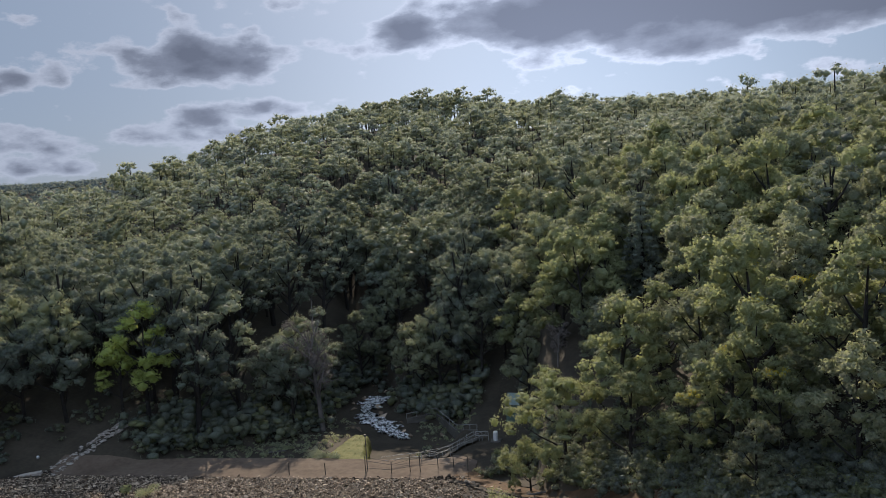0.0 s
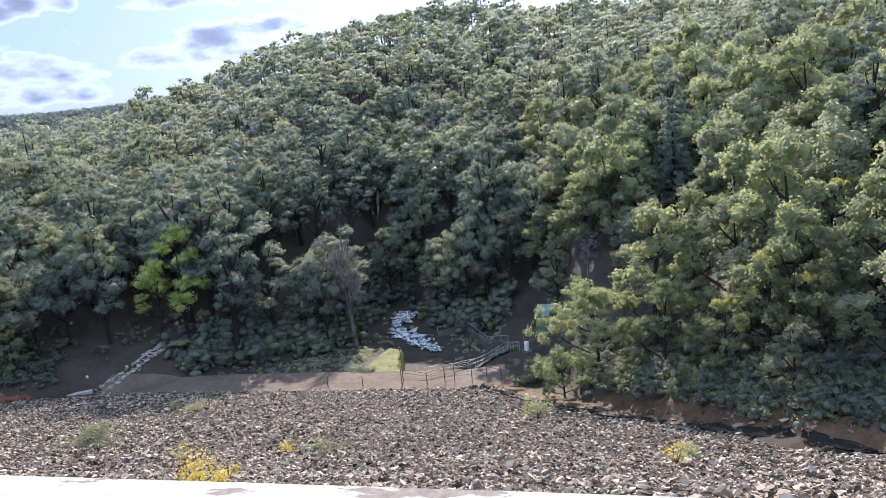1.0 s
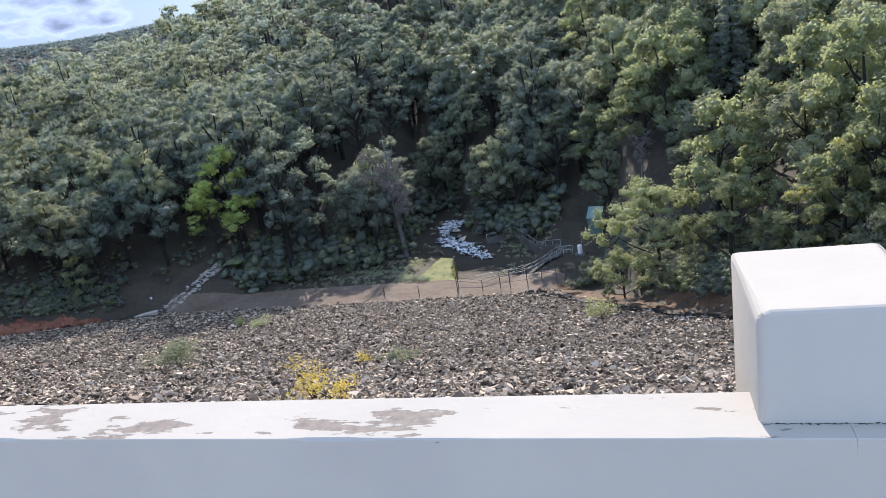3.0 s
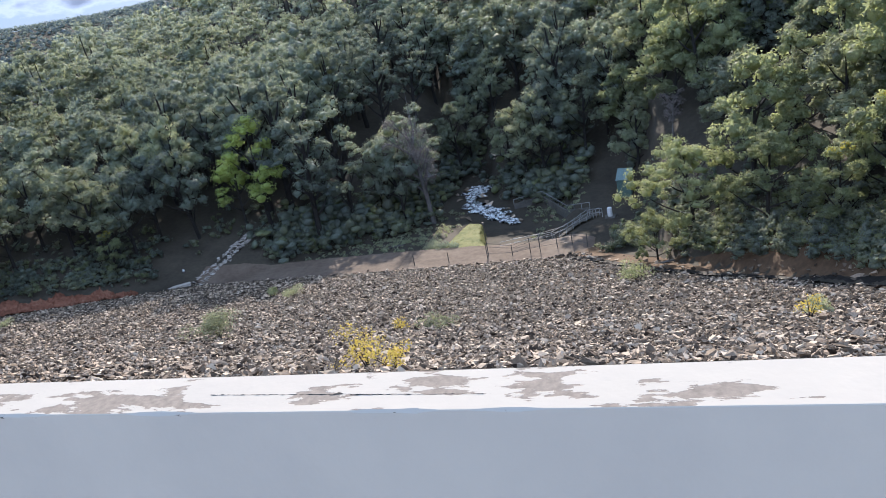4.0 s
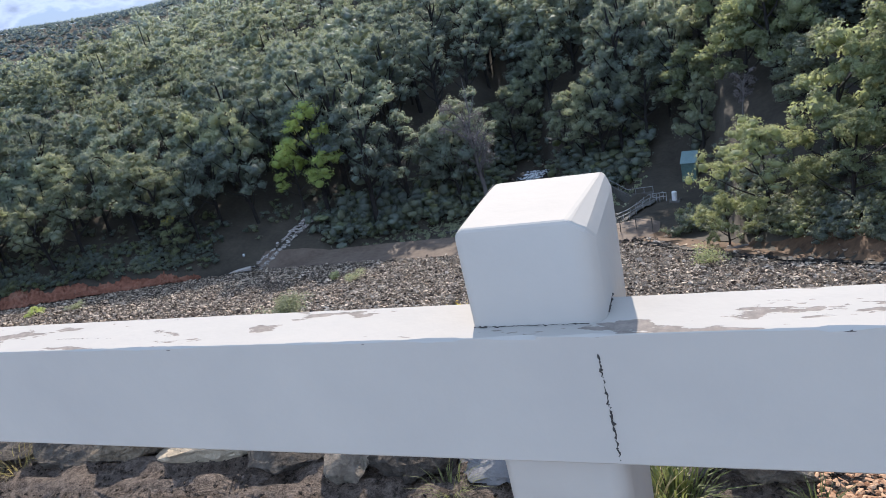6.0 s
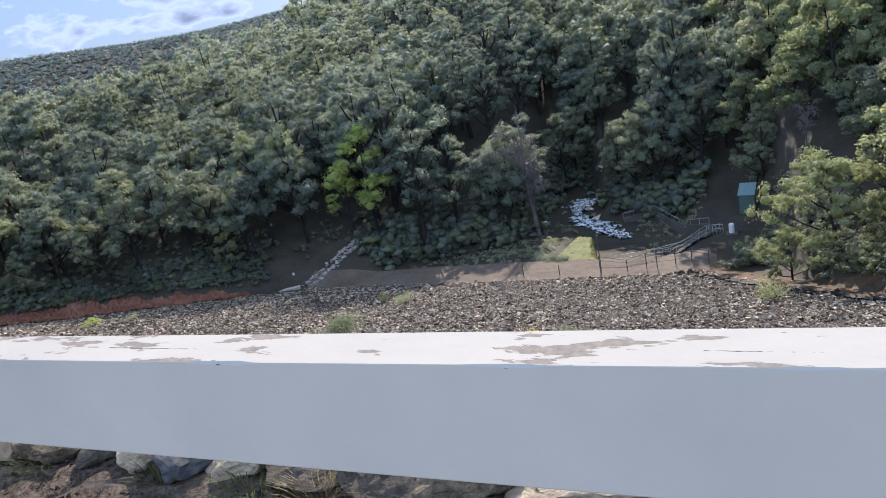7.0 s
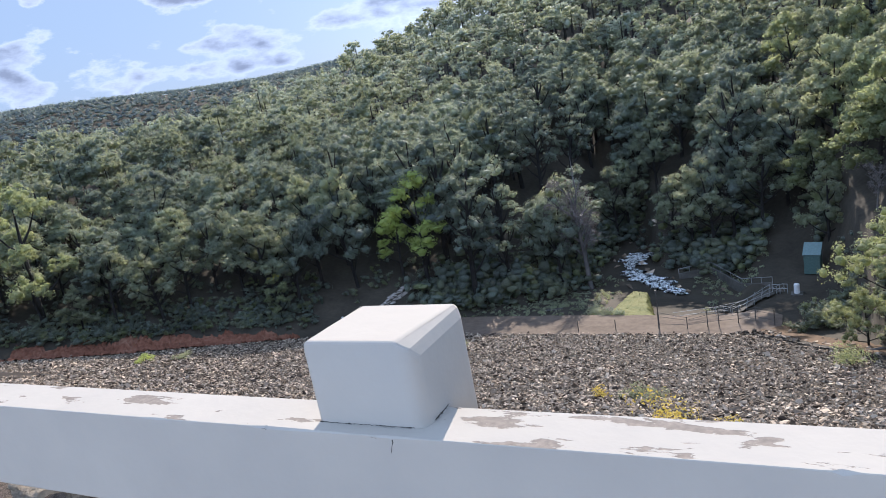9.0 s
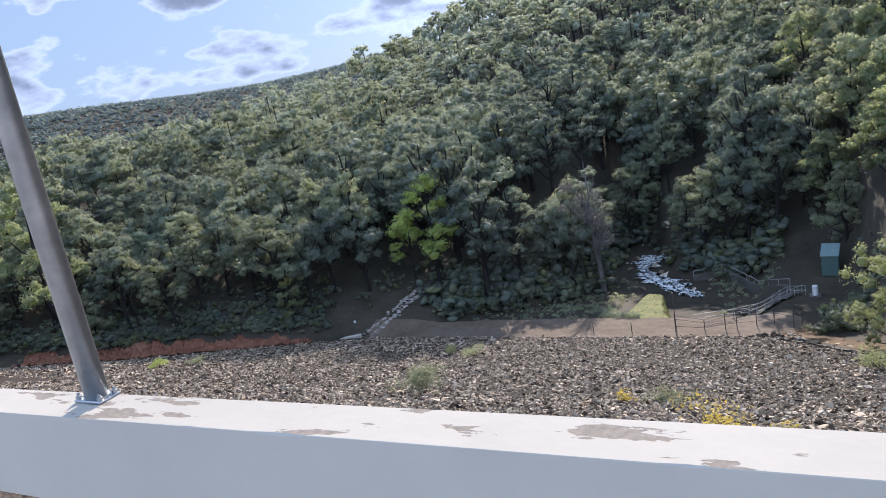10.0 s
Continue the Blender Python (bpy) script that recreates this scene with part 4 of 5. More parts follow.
solid("lawn", soup("lawn", np.stack([LX + lumps.normal(scale=0.08, size=u.shape), LY, LZ], -1).reshape(-1, 3), np.stack([i * 34 + j, (i + 1) * 34 + j, (i + 1) * 34 + j + 1, i * 34 + j + 1], -1).reshape(-1, 4)), LAWN, "bright green sunlit lawn mound beside the stream", "lawn", "structure", smooth=True)
sy = np.linspace(98.5, 121.5, 140)
sx = np.interp(sy, (98, 99.5, 102.6, 106.4, 109, 112, 116.5, 121.8, 127), (-25.2, -26.3, -28.8, -31.4, -34.0, -35.6, -36.0, -35.3, -34.4))
half = np.interp(sy, (98, 100, 103, 107, 110, 111.5, 113.2, 115, 118, 123, 127), (0.5, 1.0, 1.5, 2.4, 1.7, 0.7, 0.6, 1.1, 1.9, 2.1, 1.2))
fray = np.random.default_rng(17)
half = half * (1 + 0.30 * np.sin(sy * 2.9) + 0.22 * fray.normal(size=len(sy)))
X = sx[:, None] + half[:, None] * np.linspace(-1, 1, 26)[None] + (0.35 * np.sin(sy * 1.7) + 0.30 * fray.normal(size=len(sy)))[:, None]
Y = np.repeat(sy[:, None], 26, 1)
X, Y = toe(X, Y)
solid("stream", soup("stream", *patch(X, Y, 0.35, 0.13, 9)), WATER, "white foaming stream glittering in the sun", "stream", "structure", smooth=True)
rng = np.random.default_rng(31)
for i in range(26):
    y = rng.uniform(98, 128)
    x = float(np.interp(y, sy, sx)) + rng.normal(scale=2.4)
    x, y = toe(x, y)
    s = rng.uniform(0.3, 0.9)
    v, f = rock(rng, (s * 1.2, s, s * 0.7), 0)
    ob = solid("boulder", soup("boulder", v, f), RIPRAP, "wet grey boulder in the stream bed", "boulder", group="stream boulders")
    ob.location = (x, y, float(height(x, y)) + 0.3)


def ground_at(x, y, z=0.0):
    x, y = toe(x, y)
    return Vector((x, y, float(height(x, y)) + z))


# wire fence along the toe: each post and wire a part
fence = thing("wire_fence", "dark steel post-and-wire fence at the edge of the yard", "fence")
FENCE = ((-34.8, 77.6, 1.7), (-30.2, 77.8, 1.6), (-25.2, 78.2, 2.4), (-22.0, 78.4, 1.6), (-19.8, 78.8, 2.3), (-18.6, 79.0, 2.5), (-16.6, 80.0, 1.9), (-14.8, 80.6, 1.9), (-12.8, 79.2, 2.0))
for x, y, h in FENCE:
    g = ground_at(x, y)
    part("post", tubes("post", [([g - Vector((0, 0, 0.3)), g + Vector((0, 0, h * 0.5)), g + Vector((0, 0, h))], (0.06, 0.06, 0.05))]), FENCE_STEEL, fence)
for level in (0.35, 0.75, 0.97):
    pts = [ground_at(x, y, h * level) for x, y, h in FENCE[2:]]
    part("wire", tubes("wire", [(pts, [0.022] * len(pts))], 4), FENCE_STEEL, fence)
mast = thing("marker_pole", "tall thin dark pole beside the lawn", "pole")
g = ground_at(-25.4, 79.6)
part("shaft", tubes("shaft", [([g - Vector((0, 0, 0.3)), g + Vector((0, 0, 2.4)), g + Vector((0, 0, 4.7))], (0.07, 0.06, 0.05))]), FENCE_STEEL, mast)
part("cap", box(-0.12, 0.12, -0.06, 0.06, 0, 0.3), FENCE_STEEL, mast).location = g + Vector((0, 0, 4.5))
# pale pipe handrails of a footbridge
bridge = thing("handrail", "pale pipe handrail of the footbridge ramp", "handrail")
for off in (0.0, 1.6):
    a, b, c = Vector((-24.0 + off, 81.0 + off * 0.5, 0)), Vector((-19.3 + off, 82.9 + off * 0.5, 0)), Vector((-13.6 + off, 90.3 + off * 0.2, 0))
    for level in (0.62, 1.15):
        pts = [ground_at(p.x, p.y, level) for p in (a, b, (b + c) / 2, c)]
        part("rail", tubes("rail", [(pts, [0.03] * 4)]), RAIL_STEEL, bridge)
    for k in range(8):
        p = b.lerp(c, k / 7)
        g = ground_at(p.x, p.y)
        part("stanchion", tubes("stanchion", [([g, g + Vector((0, 0, 0.6)), g + Vector((0, 0, 1.15))], [0.045] * 3)]), RAIL_STEEL, bridge)
ramp_walk = thing("ramp", "pale concrete ramp between the handrails", "ramp")
v, q = quad_patch((-19.3, 82.9), (-17.7, 83.7), (-12.0, 90.6), (-13.6, 90.3), 4, 14, 0.3, 0.0, 1)
part("deck", soup("deck", v, q), CONCRETE, ramp_walk)
# weir wall by the stream
wall_pts = ((-27.1, 107.0), (-22.5, 108.5), (-17.5, 99.0), (-13.3, 91.5))
weir = thing("weir_wall", "weathered concrete wall beside the stream", "wall")
for (x0, y0), (x1, y1) in zip(wall_pts[:-1], wall_pts[1:]):
    a, b = ground_at(x0, y0), ground_at(x1, y1)
    length = (b - a).length
    seg = part("panel", box(0, length, -0.16, 0.16, -0.8, 0.9, 0.02), CONCRETE, weir)
    d = (b - a).normalized()
    seg.matrix_basis = Matrix.Translation(a) @ d.to_track_quat("X", "Z").to_matrix().to_4x4()
    part("rail", tubes("rail", [([a + Vector((0, 0, 1.7)), (a + b) / 2 + Vector((0, 0, 1.7)), b + Vector((0, 0, 1.7))], [0.05] * 3)]), RAIL_STEEL, weir)
    for k in range(4):
        p = a.lerp(b, k / 3.0)
        part("stanchion", tubes("stanchion", [([p + Vector((0, 0, 0.8)), p + Vector((0, 0, 1.3)), p + Vector((0, 0, 1.7))], [0.045] * 3)]), RAIL_STEEL, weir)

# green shed with a lean-to roof
SHED = (-8.9, 103.0)
base = -33.6
shed = thing("shed", "tall green corrugated shed with a pale sloping roof", "shed", Matrix.Translation((SHED[0], SHED[1], base)) @ Matrix.Rotation(radians(-8), 4, "Z") @ Matrix.Scale(0.84, 4))
bm = box(-1.2, 1.2, -1.3, 1.3, 0, 3.3)
for v in bm.verts:
    if v.co.z > 1 and v.co.y > 0:
        v.co.z += 1.15
part("wall", bm, SHED_GREEN, shed)
for k in range(12):
    x = -1.1 + k * 0.2
    part("rib", box(x - 0.03, x + 0.03, -1.335, -1.302, 0.05, 3.25), SHED_GREEN, shed)
part("door", box(-0.5, 0.45, -1.36, -1.335, 0.1, 2.1, 0.01), SHED_GREEN, shed)
slope = math.atan2(1.15, 2.6)
roof = part("roof", box(-1.35, 1.35, -1.62, 1.62, 0, 0.07), SHED_ROOF, shed, "pale green sheet roof")
roof.matrix_basis = Matrix.Translation((0, 0, 3.93)) @ Matrix.Rotation(slope, 4, "X")
for k in range(13):
    x = -1.3 + k * 0.217
    part("roof_rib", box(x - 0.02, x + 0.02, -1.62, 1.62, 0.07, 0.10), SHED_ROOF, roof)

# white tank on a small slab, pipes
def lathe(profile, sides=18):
    """A turned body: (radius, height) pairs."""
    a = np.arange(sides) * 2 * np.pi / sides
    v = np.array([(r * np.cos(t), r * np.sin(t), z) for r, z in profile for t in a])
    n = len(profile)
    i, j = np.meshgrid(np.arange(n - 1), np.arange(sides), indexing="ij")
    k = (j + 1) % sides
    return v, np.stack([i * sides + j, i * sides + k, (i + 1) * sides + k, (i + 1) * sides + j], -1).reshape(-1, 4)


tank = thing("tank", "white upright tank on a concrete pad beside the shed", "tank", Matrix.Translation((-11.0, 95.4, float(height(-11.0, 95.4)))) @ Matrix.Scale(0.78, 4))
part("shell", soup("shell", *lathe(((0.0, 0.2), (0.42, 0.2), (0.45, 0.3), (0.45, 1.7), (0.36, 1.85), (0.0, 1.92)))), TANK_WHITE, tank)
part("pad", box(-0.9, 0.9, -0.9, 0.9, -0.4, 0.2, 0.03), CONCRETE, tank)
part("pipe", tubes("pipe", [([(0.45, 0, 0.5), (1.2, 0, 0.5), (1.25, 0.1, 0.1), (1.3, 0.4, -0.3)], [0.06] * 4)]), PIPE_DARK, tank)
frame_ = thing("pipe_frame", "pale pipe frame beside the tank", "pipe frame", Matrix.Translation((-13.9, 95.8, float(height(-13.9, 95.8)))))
for x in (0.0, 0.9, 1.8):
    part("upright", tubes("upright", [([(x, 0, -0.4), (x, 0, 0.7), (x, 0, 1.3)], [0.05] * 3)]), RAIL_STEEL, frame_)
for z in (0.7, 1.3):
    part("crossbar", tubes("crossbar", [([(0, 0, z), (0.9, 0, z), (1.8, 0, z)], [0.05] * 3)]), RAIL_STEEL, frame_)

# drain outlet: slab, stone channel, white marker
slab = thing("slab", "pale concrete slab at the end of the stone drain", "slab", Matrix.Translation((-74.4, 80.5, float(height(-74.4, 80.5)))) @ Matrix.Rotation(radians(31), 4, "Z"))
part("top", box(-1.95, 1.95, -0.42, 0.42, -0.9, 0.16, 0.03), DRAIN_STONE, slab)
for i in range(280):
    t = rng.random()
    x, y = -67.9 + 3.1 * t + rng.choice((-0.5, 0.55)) + rng.normal(scale=0.16), 77.0 + 12.2 * t + rng.normal(scale=0.3)
    s = rng.uniform(0.2, 0.40)
    v, f = rock(rng, (s * 1.4, s * 1.1, s * 0.45), 0)
    ob = solid("channel_stone", soup("channel_stone", v, f), DRAIN_STONE, "pale flat stone in a stone-pitched drain", "stone", group="drain stones")
    ob.matrix_basis = Matrix.Translation(ground_at(x, y, s * 0.2)) @ Matrix.Rotation(rng.uniform(0, 6), 4, "Z")
marker = solid("marker", soup("marker", *lathe(((0.0, 0.0), (0.16, 0.02), (0.2, 0.2), (0.16, 0.4), (0.0, 0.45)), 10)), TANK_WHITE, "small white marker on the bank", "marker", smooth=True)
marker.location = ground_at(-70.9, 78.8, 0.05)
logs = ((-4.0, 66.0, 0.4, 2.4), (8.5, 56.0, 1.1, 1.8), (14.0, 47.5, 0.2, 2.0), (-42.0, 90.0, 0.3, 2.5))
for x, y, a, length in logs:
    d = Vector((math.cos(a), math.sin(a), 0)) * length / 2
    g = ground_at(x, y, 0.22)
    solid("log", tubes("log", [([g - d, g, g + d], (0.14, 0.13, 0.09))]), DEADWOOD, "fallen grey log in the scrub", "log")


# plants rooted between the stones of the face
def tussock(seed, count, h, spread, lean):
    """A tuft of narrow blades, as arrays."""
    r = np.random.default_rng(seed)
    a, q = r.uniform(0, 2 * np.pi, count), np.sqrt(r.random(count)) * spread * 0.35
    root = np.stack([np.cos(a) * q, np.sin(a) * q, np.zeros(count)], -1)
    out = np.stack([np.cos(a), np.sin(a), np.zeros(count)], -1) * (lean * r.uniform(0.2, 1.0, count))[:, None] + r.normal(scale=0.08, size=(count, 3)) * h
    tall = h * r.uniform(0.55, 1.0, count)
    mid = root + out * 0.45 + np.stack([np.zeros(count), np.zeros(count), tall * 0.62], -1)
    tip = root + out + np.stack([np.zeros(count), np.zeros(count), tall * (1 - 0.35 * r.random(count))], -1)
    side = np.stack([-np.sin(a), np.cos(a), np.zeros(count)], -1) * (h * 0.013)
    v = np.stack([root - side, root + side, mid + side, mid - side, tip], 1).reshape(-1, 3)
    n = np.arange(count)[:, None] * 5
    quads = np.concatenate([n + (0, 1, 2, 3), n + (3, 2, 4, 4)])
    return v, quads


def shrub(x, y, w, h, leaf, label, seed, tufts=14, blades=90, size=0.08):
    top = thing("shrub", label, "shrub", Matrix.Translation((x, y, float(height(x, y)))), "shrubs on the stone face")
    r = np.random.default_rng(seed)
    cs = r.normal(scale=(w * 0.25, w * 0.25, h * 0.17), size=(tufts, 3)) + (0, 0, h * 0.5)
    part("foliage", soup("foliage", *leaf_cloud(r, cs, r.uniform(0.2, 0.34, tufts) * w, blades, size, 0.7)), leaf, top)
    part("stems", tubes("stems", [([(0, 0, -0.2), tuple(c * 0.5), tuple(c)], (0.03, 0.02, 0.01)) for c in cs[:7]], 4), BARK, top)
    return top


shrub(-37.2, 40.6, 2.5, 2.6, LEAF_OLIVE, "round grey-green shrub between the stones", 1, 20, 170, 0.07)
shrub(-13.0, 17.6, 1.7, 1.3, DRY, "sparse yellow-leaved shrub between the stones", 2, 15, 38, 0.05)
shrub(-11.4, 16.3, 1.0, 0.8, DRY, "small yellow-leaved shrub between the stones", 14, 9, 50, 0.05)
shrub(-19.6, 41.0, 1.8, 0.9, LEAF_OLIVE, "low olive shrub between the stones", 3, 9)
shrub(-22.3, 41.5, 1.3, 0.7, DRY, "low dry shrub between the stones", 4, 8, 24)
shrub(-6.5, 62.5, 2.8, 1.8, LEAF_FRESH, "green shrub at the edge of the stones", 5)
shrub(3.5, 35.2, 1.6, 1.0, DRY, "small dry shrub on the stones", 6, 8, 20, 0.08)
shrub(4.6, 38.5, 1.6, 0.9, LEAF_OLIVE, "low olive shrub on the stones", 7, 9)
shrub(-81.9, 52.9, 1.7, 1.2, LEAF_LIME, "small yellow-green shrub on the stones", 8, 8)
shrub(-81.0, 57.4, 1.6, 0.6, LEAF_OLIVE, "flat olive shrub on the stones", 9, 7)
shrub(-46.6, 67.0, 2.3, 1.2, LEAF_OLIVE, "low olive shrub on the stones", 10, 10)
shrub(-50.0, 68.0, 1.4, 1.0, LEAF_FRESH, "small green shrub on the stones", 11, 8)
for k, (x, y, w, h) in enumerate(((-36.4, 90.6, 2.4, 1.7), (-34.6, 89.7, 2.0, 1.3), (-33.0, 89.3, 1.6, 1.1), (-37.6, 93.0, 2.2, 1.6))):
    shrub(x, y, w, h, LEAF_DARK, "small dark shrub beside the lawn", 120 + k, 12, 60, 0.09)
# ---- crest: verge, white post-and-rail barrier, edging stones, pole, sign ----
POST_X = (2.05, -1.917, -5.805, -9.99, -14.1)
TOP, UNDER, DEEP = 0.9, 0.65, 0.128
END_Y, END_Z = -0.04, -0.047


def rail_mesh(length, seed):
    """A precast rail from its right end to the left, its upper front edge knocked off here and there."""
    r = np.random.default_rng(seed)
    xs = np.sort(np.concatenate([np.linspace(-length, 0, 90), r.uniform(-length, 0, 60)]))
    chip = np.zeros(len(xs))
    for _ in range(16):
        c, w, d = r.uniform(-length, 0), r.uniform(0.01, 0.06), r.uniform(0.002, 0.007)
        chip = np.maximum(chip, d * (np.abs(xs - c) < w) * r.uniform(0.5, 1.0, len(xs)))
    wob = 0.0004 * np.sin(xs * 3 + seed)
    prof = []
    for x, c, w in zip(xs, chip, wob):
        prof.append([(x, 0.004, UNDER), (x, 0, UNDER + 0.005), (x, 0, TOP - 0.0012 - c * 0.9 + w), (x, 0.0015 + c, TOP + w), (x, DEEP - 0.006, TOP + w * 1.5), (x, DEEP, TOP - 0.006), (x, DEEP, UNDER + 0.005), (x, DEEP - 0.004, UNDER)])
    v = np.array(prof).reshape(-1, 3)
    n, m = len(xs), 8
    i, j = np.meshgrid(np.arange(n - 1), np.arange(m), indexing="ij")
    k = (j + 1) % m
    quads = np.stack([i * m + j, i * m + k, (i + 1) * m + k, (i + 1) * m + j], -1).reshape(-1, 4)
    ends = np.array([(0, 1, 2, 3), (0, 3, 4, 7), (4, 5, 6, 7)])
    ends = np.concatenate([ends[:, ::-1], ends + (n - 1) * m])
    chips = [(xs[a], chip[a]) for a in range(n) if chip[a] > 0]
    return soup("rail", v, np.concatenate([quads, ends])), chips


RAILS = []
for number, (x0, x1) in enumerate(zip(POST_X[:-1], POST_X[1:])):
    me, chips = rail_mesh(x0 - x1, 40 + number)
    ob = thing("rail", "white painted concrete rail with flaking worn paint on top", "guard rail", group="barrier rails")
    part("beam", me, WHITE, ob)
    RAILS.append(ob)
    r = np.random.default_rng(70 + number)
    # dark scars where the edge has broken away
    for x, c in chips[::4]:
        w = r.uniform(0.006, 0.02)
        v, f = rock(r, (w * 1.2, 0.002, 0.0018 + c * 0.25), 0)
        s = part("scar", soup("scar", v, f), CHIP, ob)
        s.location = (x, 0.0012, TOP - 0.006)
    dy, dz = (END_Y, END_Z) if number == 0 else (0.0, 0.0)
    length = x0 - x1
    ob.matrix_basis = Matrix.Translation((x0, dy, dz)) @ Matrix.Rotation(math.atan2(dy, length), 4, "Z") @ Matrix.Translation((0, 0, TOP)) @ Matrix.Rotation(-math.atan2(dz, length), 4, "Y") @ Matrix.Translation((0, 0, -TOP))


def post_mesh(right=0.115, rear=0.305):
    """The post as one block with rounded corners: its head has a broad chamfer on one side and a narrow rounded one on the other."""
    bm, outline = bmesh.new(), []
    for cx_, cy_, r_, a0 in ((right, 0.033, 0.030, -90), (right, rear, 0.022, 0), (-0.115, rear, 0.016, 90), (-0.115, 0.033, 0.016, 180)):
        ox, oy = cx_ - math.copysign(r_, cx_), cy_ + (r_ if cy_ < 0.1 else -r_)
        outline += [(ox + r_ * math.cos(radians(a0 + k * 18)), oy + r_ * math.sin(radians(a0 + k * 18))) for k in range(6)]
    lower, upper = [bm.verts.new((x, y, -0.25)) for x, y in outline], [bm.verts.new((x, y, 1.0795 - 0.055 * y)) for x, y in outline]
    bm.faces.new(lower[::-1])
    bm.faces.new(upper)
    n = len(outline)
    for i in range(n):
        bm.faces.new((lower[i], lower[(i + 1) % n], upper[(i + 1) % n], upper[i]))
    cuts = (((right - 0.033, 1.076), (0.60, 0.80)), ((right - 0.009, 1.057), (0.90, 0.44)), ((-0.100, 1.076), (-0.45, 0.89)), ((-0.109, 1.070), (-0.85, 0.53)))
    for (px_, pz), (nx, nz) in cuts:
        got = bmesh.ops.bisect_plane(bm, geom=bm.verts[:] + bm.edges[:] + bm.faces[:], plane_co=(px_, 0, pz), plane_no=(nx, 0, nz), clear_outer=True)
        bmesh.ops.contextual_create(bm, geom=[e for e in got["geom_cut"] if isinstance(e, bmesh.types.BMEdge)])
    rims = [e for e in bm.edges if len(e.link_faces) == 2 and e.calc_face_angle(0) > 0.5 and max(v.co.z for v in e.verts) > 0.9]
    bmesh.ops.bevel(bm, geom=rims, offset=0.006, segments=2, affect="EDGES", profile=0.5)
    bmesh.ops.recalc_face_normals(bm, faces=bm.faces[:])
    for f in bm.faces:
        f.smooth = abs(f.normal.z) < 0.05
    return bm


def wiggle(r, a, b, n, size):
    """A jagged line between two points."""
    a, b = Vector(a), Vector(b)
    return [a.lerp(b, i / (n - 1)) + Vector(r.normal(scale=size, size=3)) for i in range(n)]


def crack(parent, r, a, b, size=0.0009, n=44, width=0.0009):
    pts = wiggle(r, a, b, n, size)
    radii = np.abs(r.normal(scale=width, size=n)) + width * 0.4
    part("crack", tubes("crack", [(pts, radii)], 4), CRACK, parent)


# long hairline cracks along the rail tops, and a hole where a piece has gone
r = np.random.default_rng(61)
for number, a, b, y in ((1, -2.06, -1.80, 0.058), (1, -1.76, -1.50, 0.05), (2, -2.40, -2.12, 0.062), (2, -1.1, -0.9, 0.05)):
    crack(RAILS[number], r, (a, y, TOP + 0.0004), (b, y - 0.006, TOP - 0.0002), 0.0003, 40, 0.0004)
v, f = rock(r, (0.022, 0.006, 0.0012), 0)
part("scar", soup("scar", v, f), CRACK, RAILS[1]).location = (-1.78, 0.052, TOP + 0.0004)

for number, x in enumerate(POST_X):
    dy, dz = (END_Y, END_Z) if number == 0 else (0.0, 0.0)
    top = thing("post", "white painted concrete barrier post, cracked at the rail joint", "post", Matrix.Translation((x, dy, dz)), "barrier posts")
    right = (0.115, 0.122, 0.107, 0.139, 0.115)[number]
    part("shaft", post_mesh(right, 0.265 if number == 3 else 0.305), WHITE, top)
    r = np.random.default_rng(90 + number)
    crack(top, r, (-0.110, 0.0325, TOP + 0.002), (right - 0.025, 0.0325, TOP + 0.002), 0.0005, 60, 0.0006)
    crack(top, r, (right + 0.0005, 0.065, TOP + 0.002), (right + 0.0005, DEEP, TOP + 0.003), 0.0009, 40, 0.0008)
    if number == 2:
        # the one long slanting crack down the face of the rail joint
        crack(top, r, (0.093, -0.0003, TOP - 0.035), (0.103, -0.0003, UNDER + 0.012), 0.0012, 60, 0.0012)
    else:
        crack(top, r, (0.080, -0.0003, TOP - 0.006), (0.071, -0.0003, TOP - 0.034), 0.0006, 14, 0.0007)

# crest ground
verge_x, verge_y = np.linspace(-18, 6, 260), np.linspace(-0.2, 1.25, 40)
X, Y = np.meshgrid(verge_x, verge_y, indexing="ij")
v, q = patch(X, Y, 0.0)
r5 = np.random.default_rng(5)
v[:, 2] = 0.012 * r5.normal(size=len(v)) - np.clip(v[:, 1] - 0.9, 0, 1) * 0.4
solid("verge", soup("verge", v, q), GRAVEL, "dark brown gravel verge along the crest", "gravel verge", "structure", smooth=True)
# pale ground out of view, added so sunlight bounces onto the rail fronts
bounce_x, bounce_y = np.linspace(-60, 40, 120), np.linspace(-7.0, -0.22, 24)
X, Y = np.meshgrid(bounce_x, bounce_y, indexing="ij")
v, q = patch(X, Y, 0.0)
v[:, 2] = 0.02 + 0.003 * r5.normal(size=len(v))
solid("road", soup("road", v, q), mottled("bounce_gravel", ((0.3, (0.30, 0.27, 0.235)), (0.7, (0.46, 0.42, 0.37))), 0.6, 9), "unseen pale ground behind the barrier, added to bounce light onto the rails", "road", "structure", smooth=True)
pebble = [rock(r5, (1, 0.8, 0.6), 0) for _ in range(6)]
chip = [rock(r5, (1.3, 0.7, 0.35), 1) for _ in range(6)]


def scatter(count, x0, x1, y0, y1, lo, hi, z=0.0, kinds=pebble):
    pieces = []
    for _ in range(count):
        pv, pf = kinds[r5.integers(6)]
        s, a = r5.uniform(lo, hi), r5.uniform(0, 6.28)
        rot = np.array([[np.cos(a), -np.sin(a), 0], [np.sin(a), np.cos(a), 0], [0, 0, 1]])
        pieces.append((pv @ rot.T * s + (r5.uniform(x0, x1), r5.uniform(y0, y1), z + s * 0.3), pf))
    return joined(pieces)


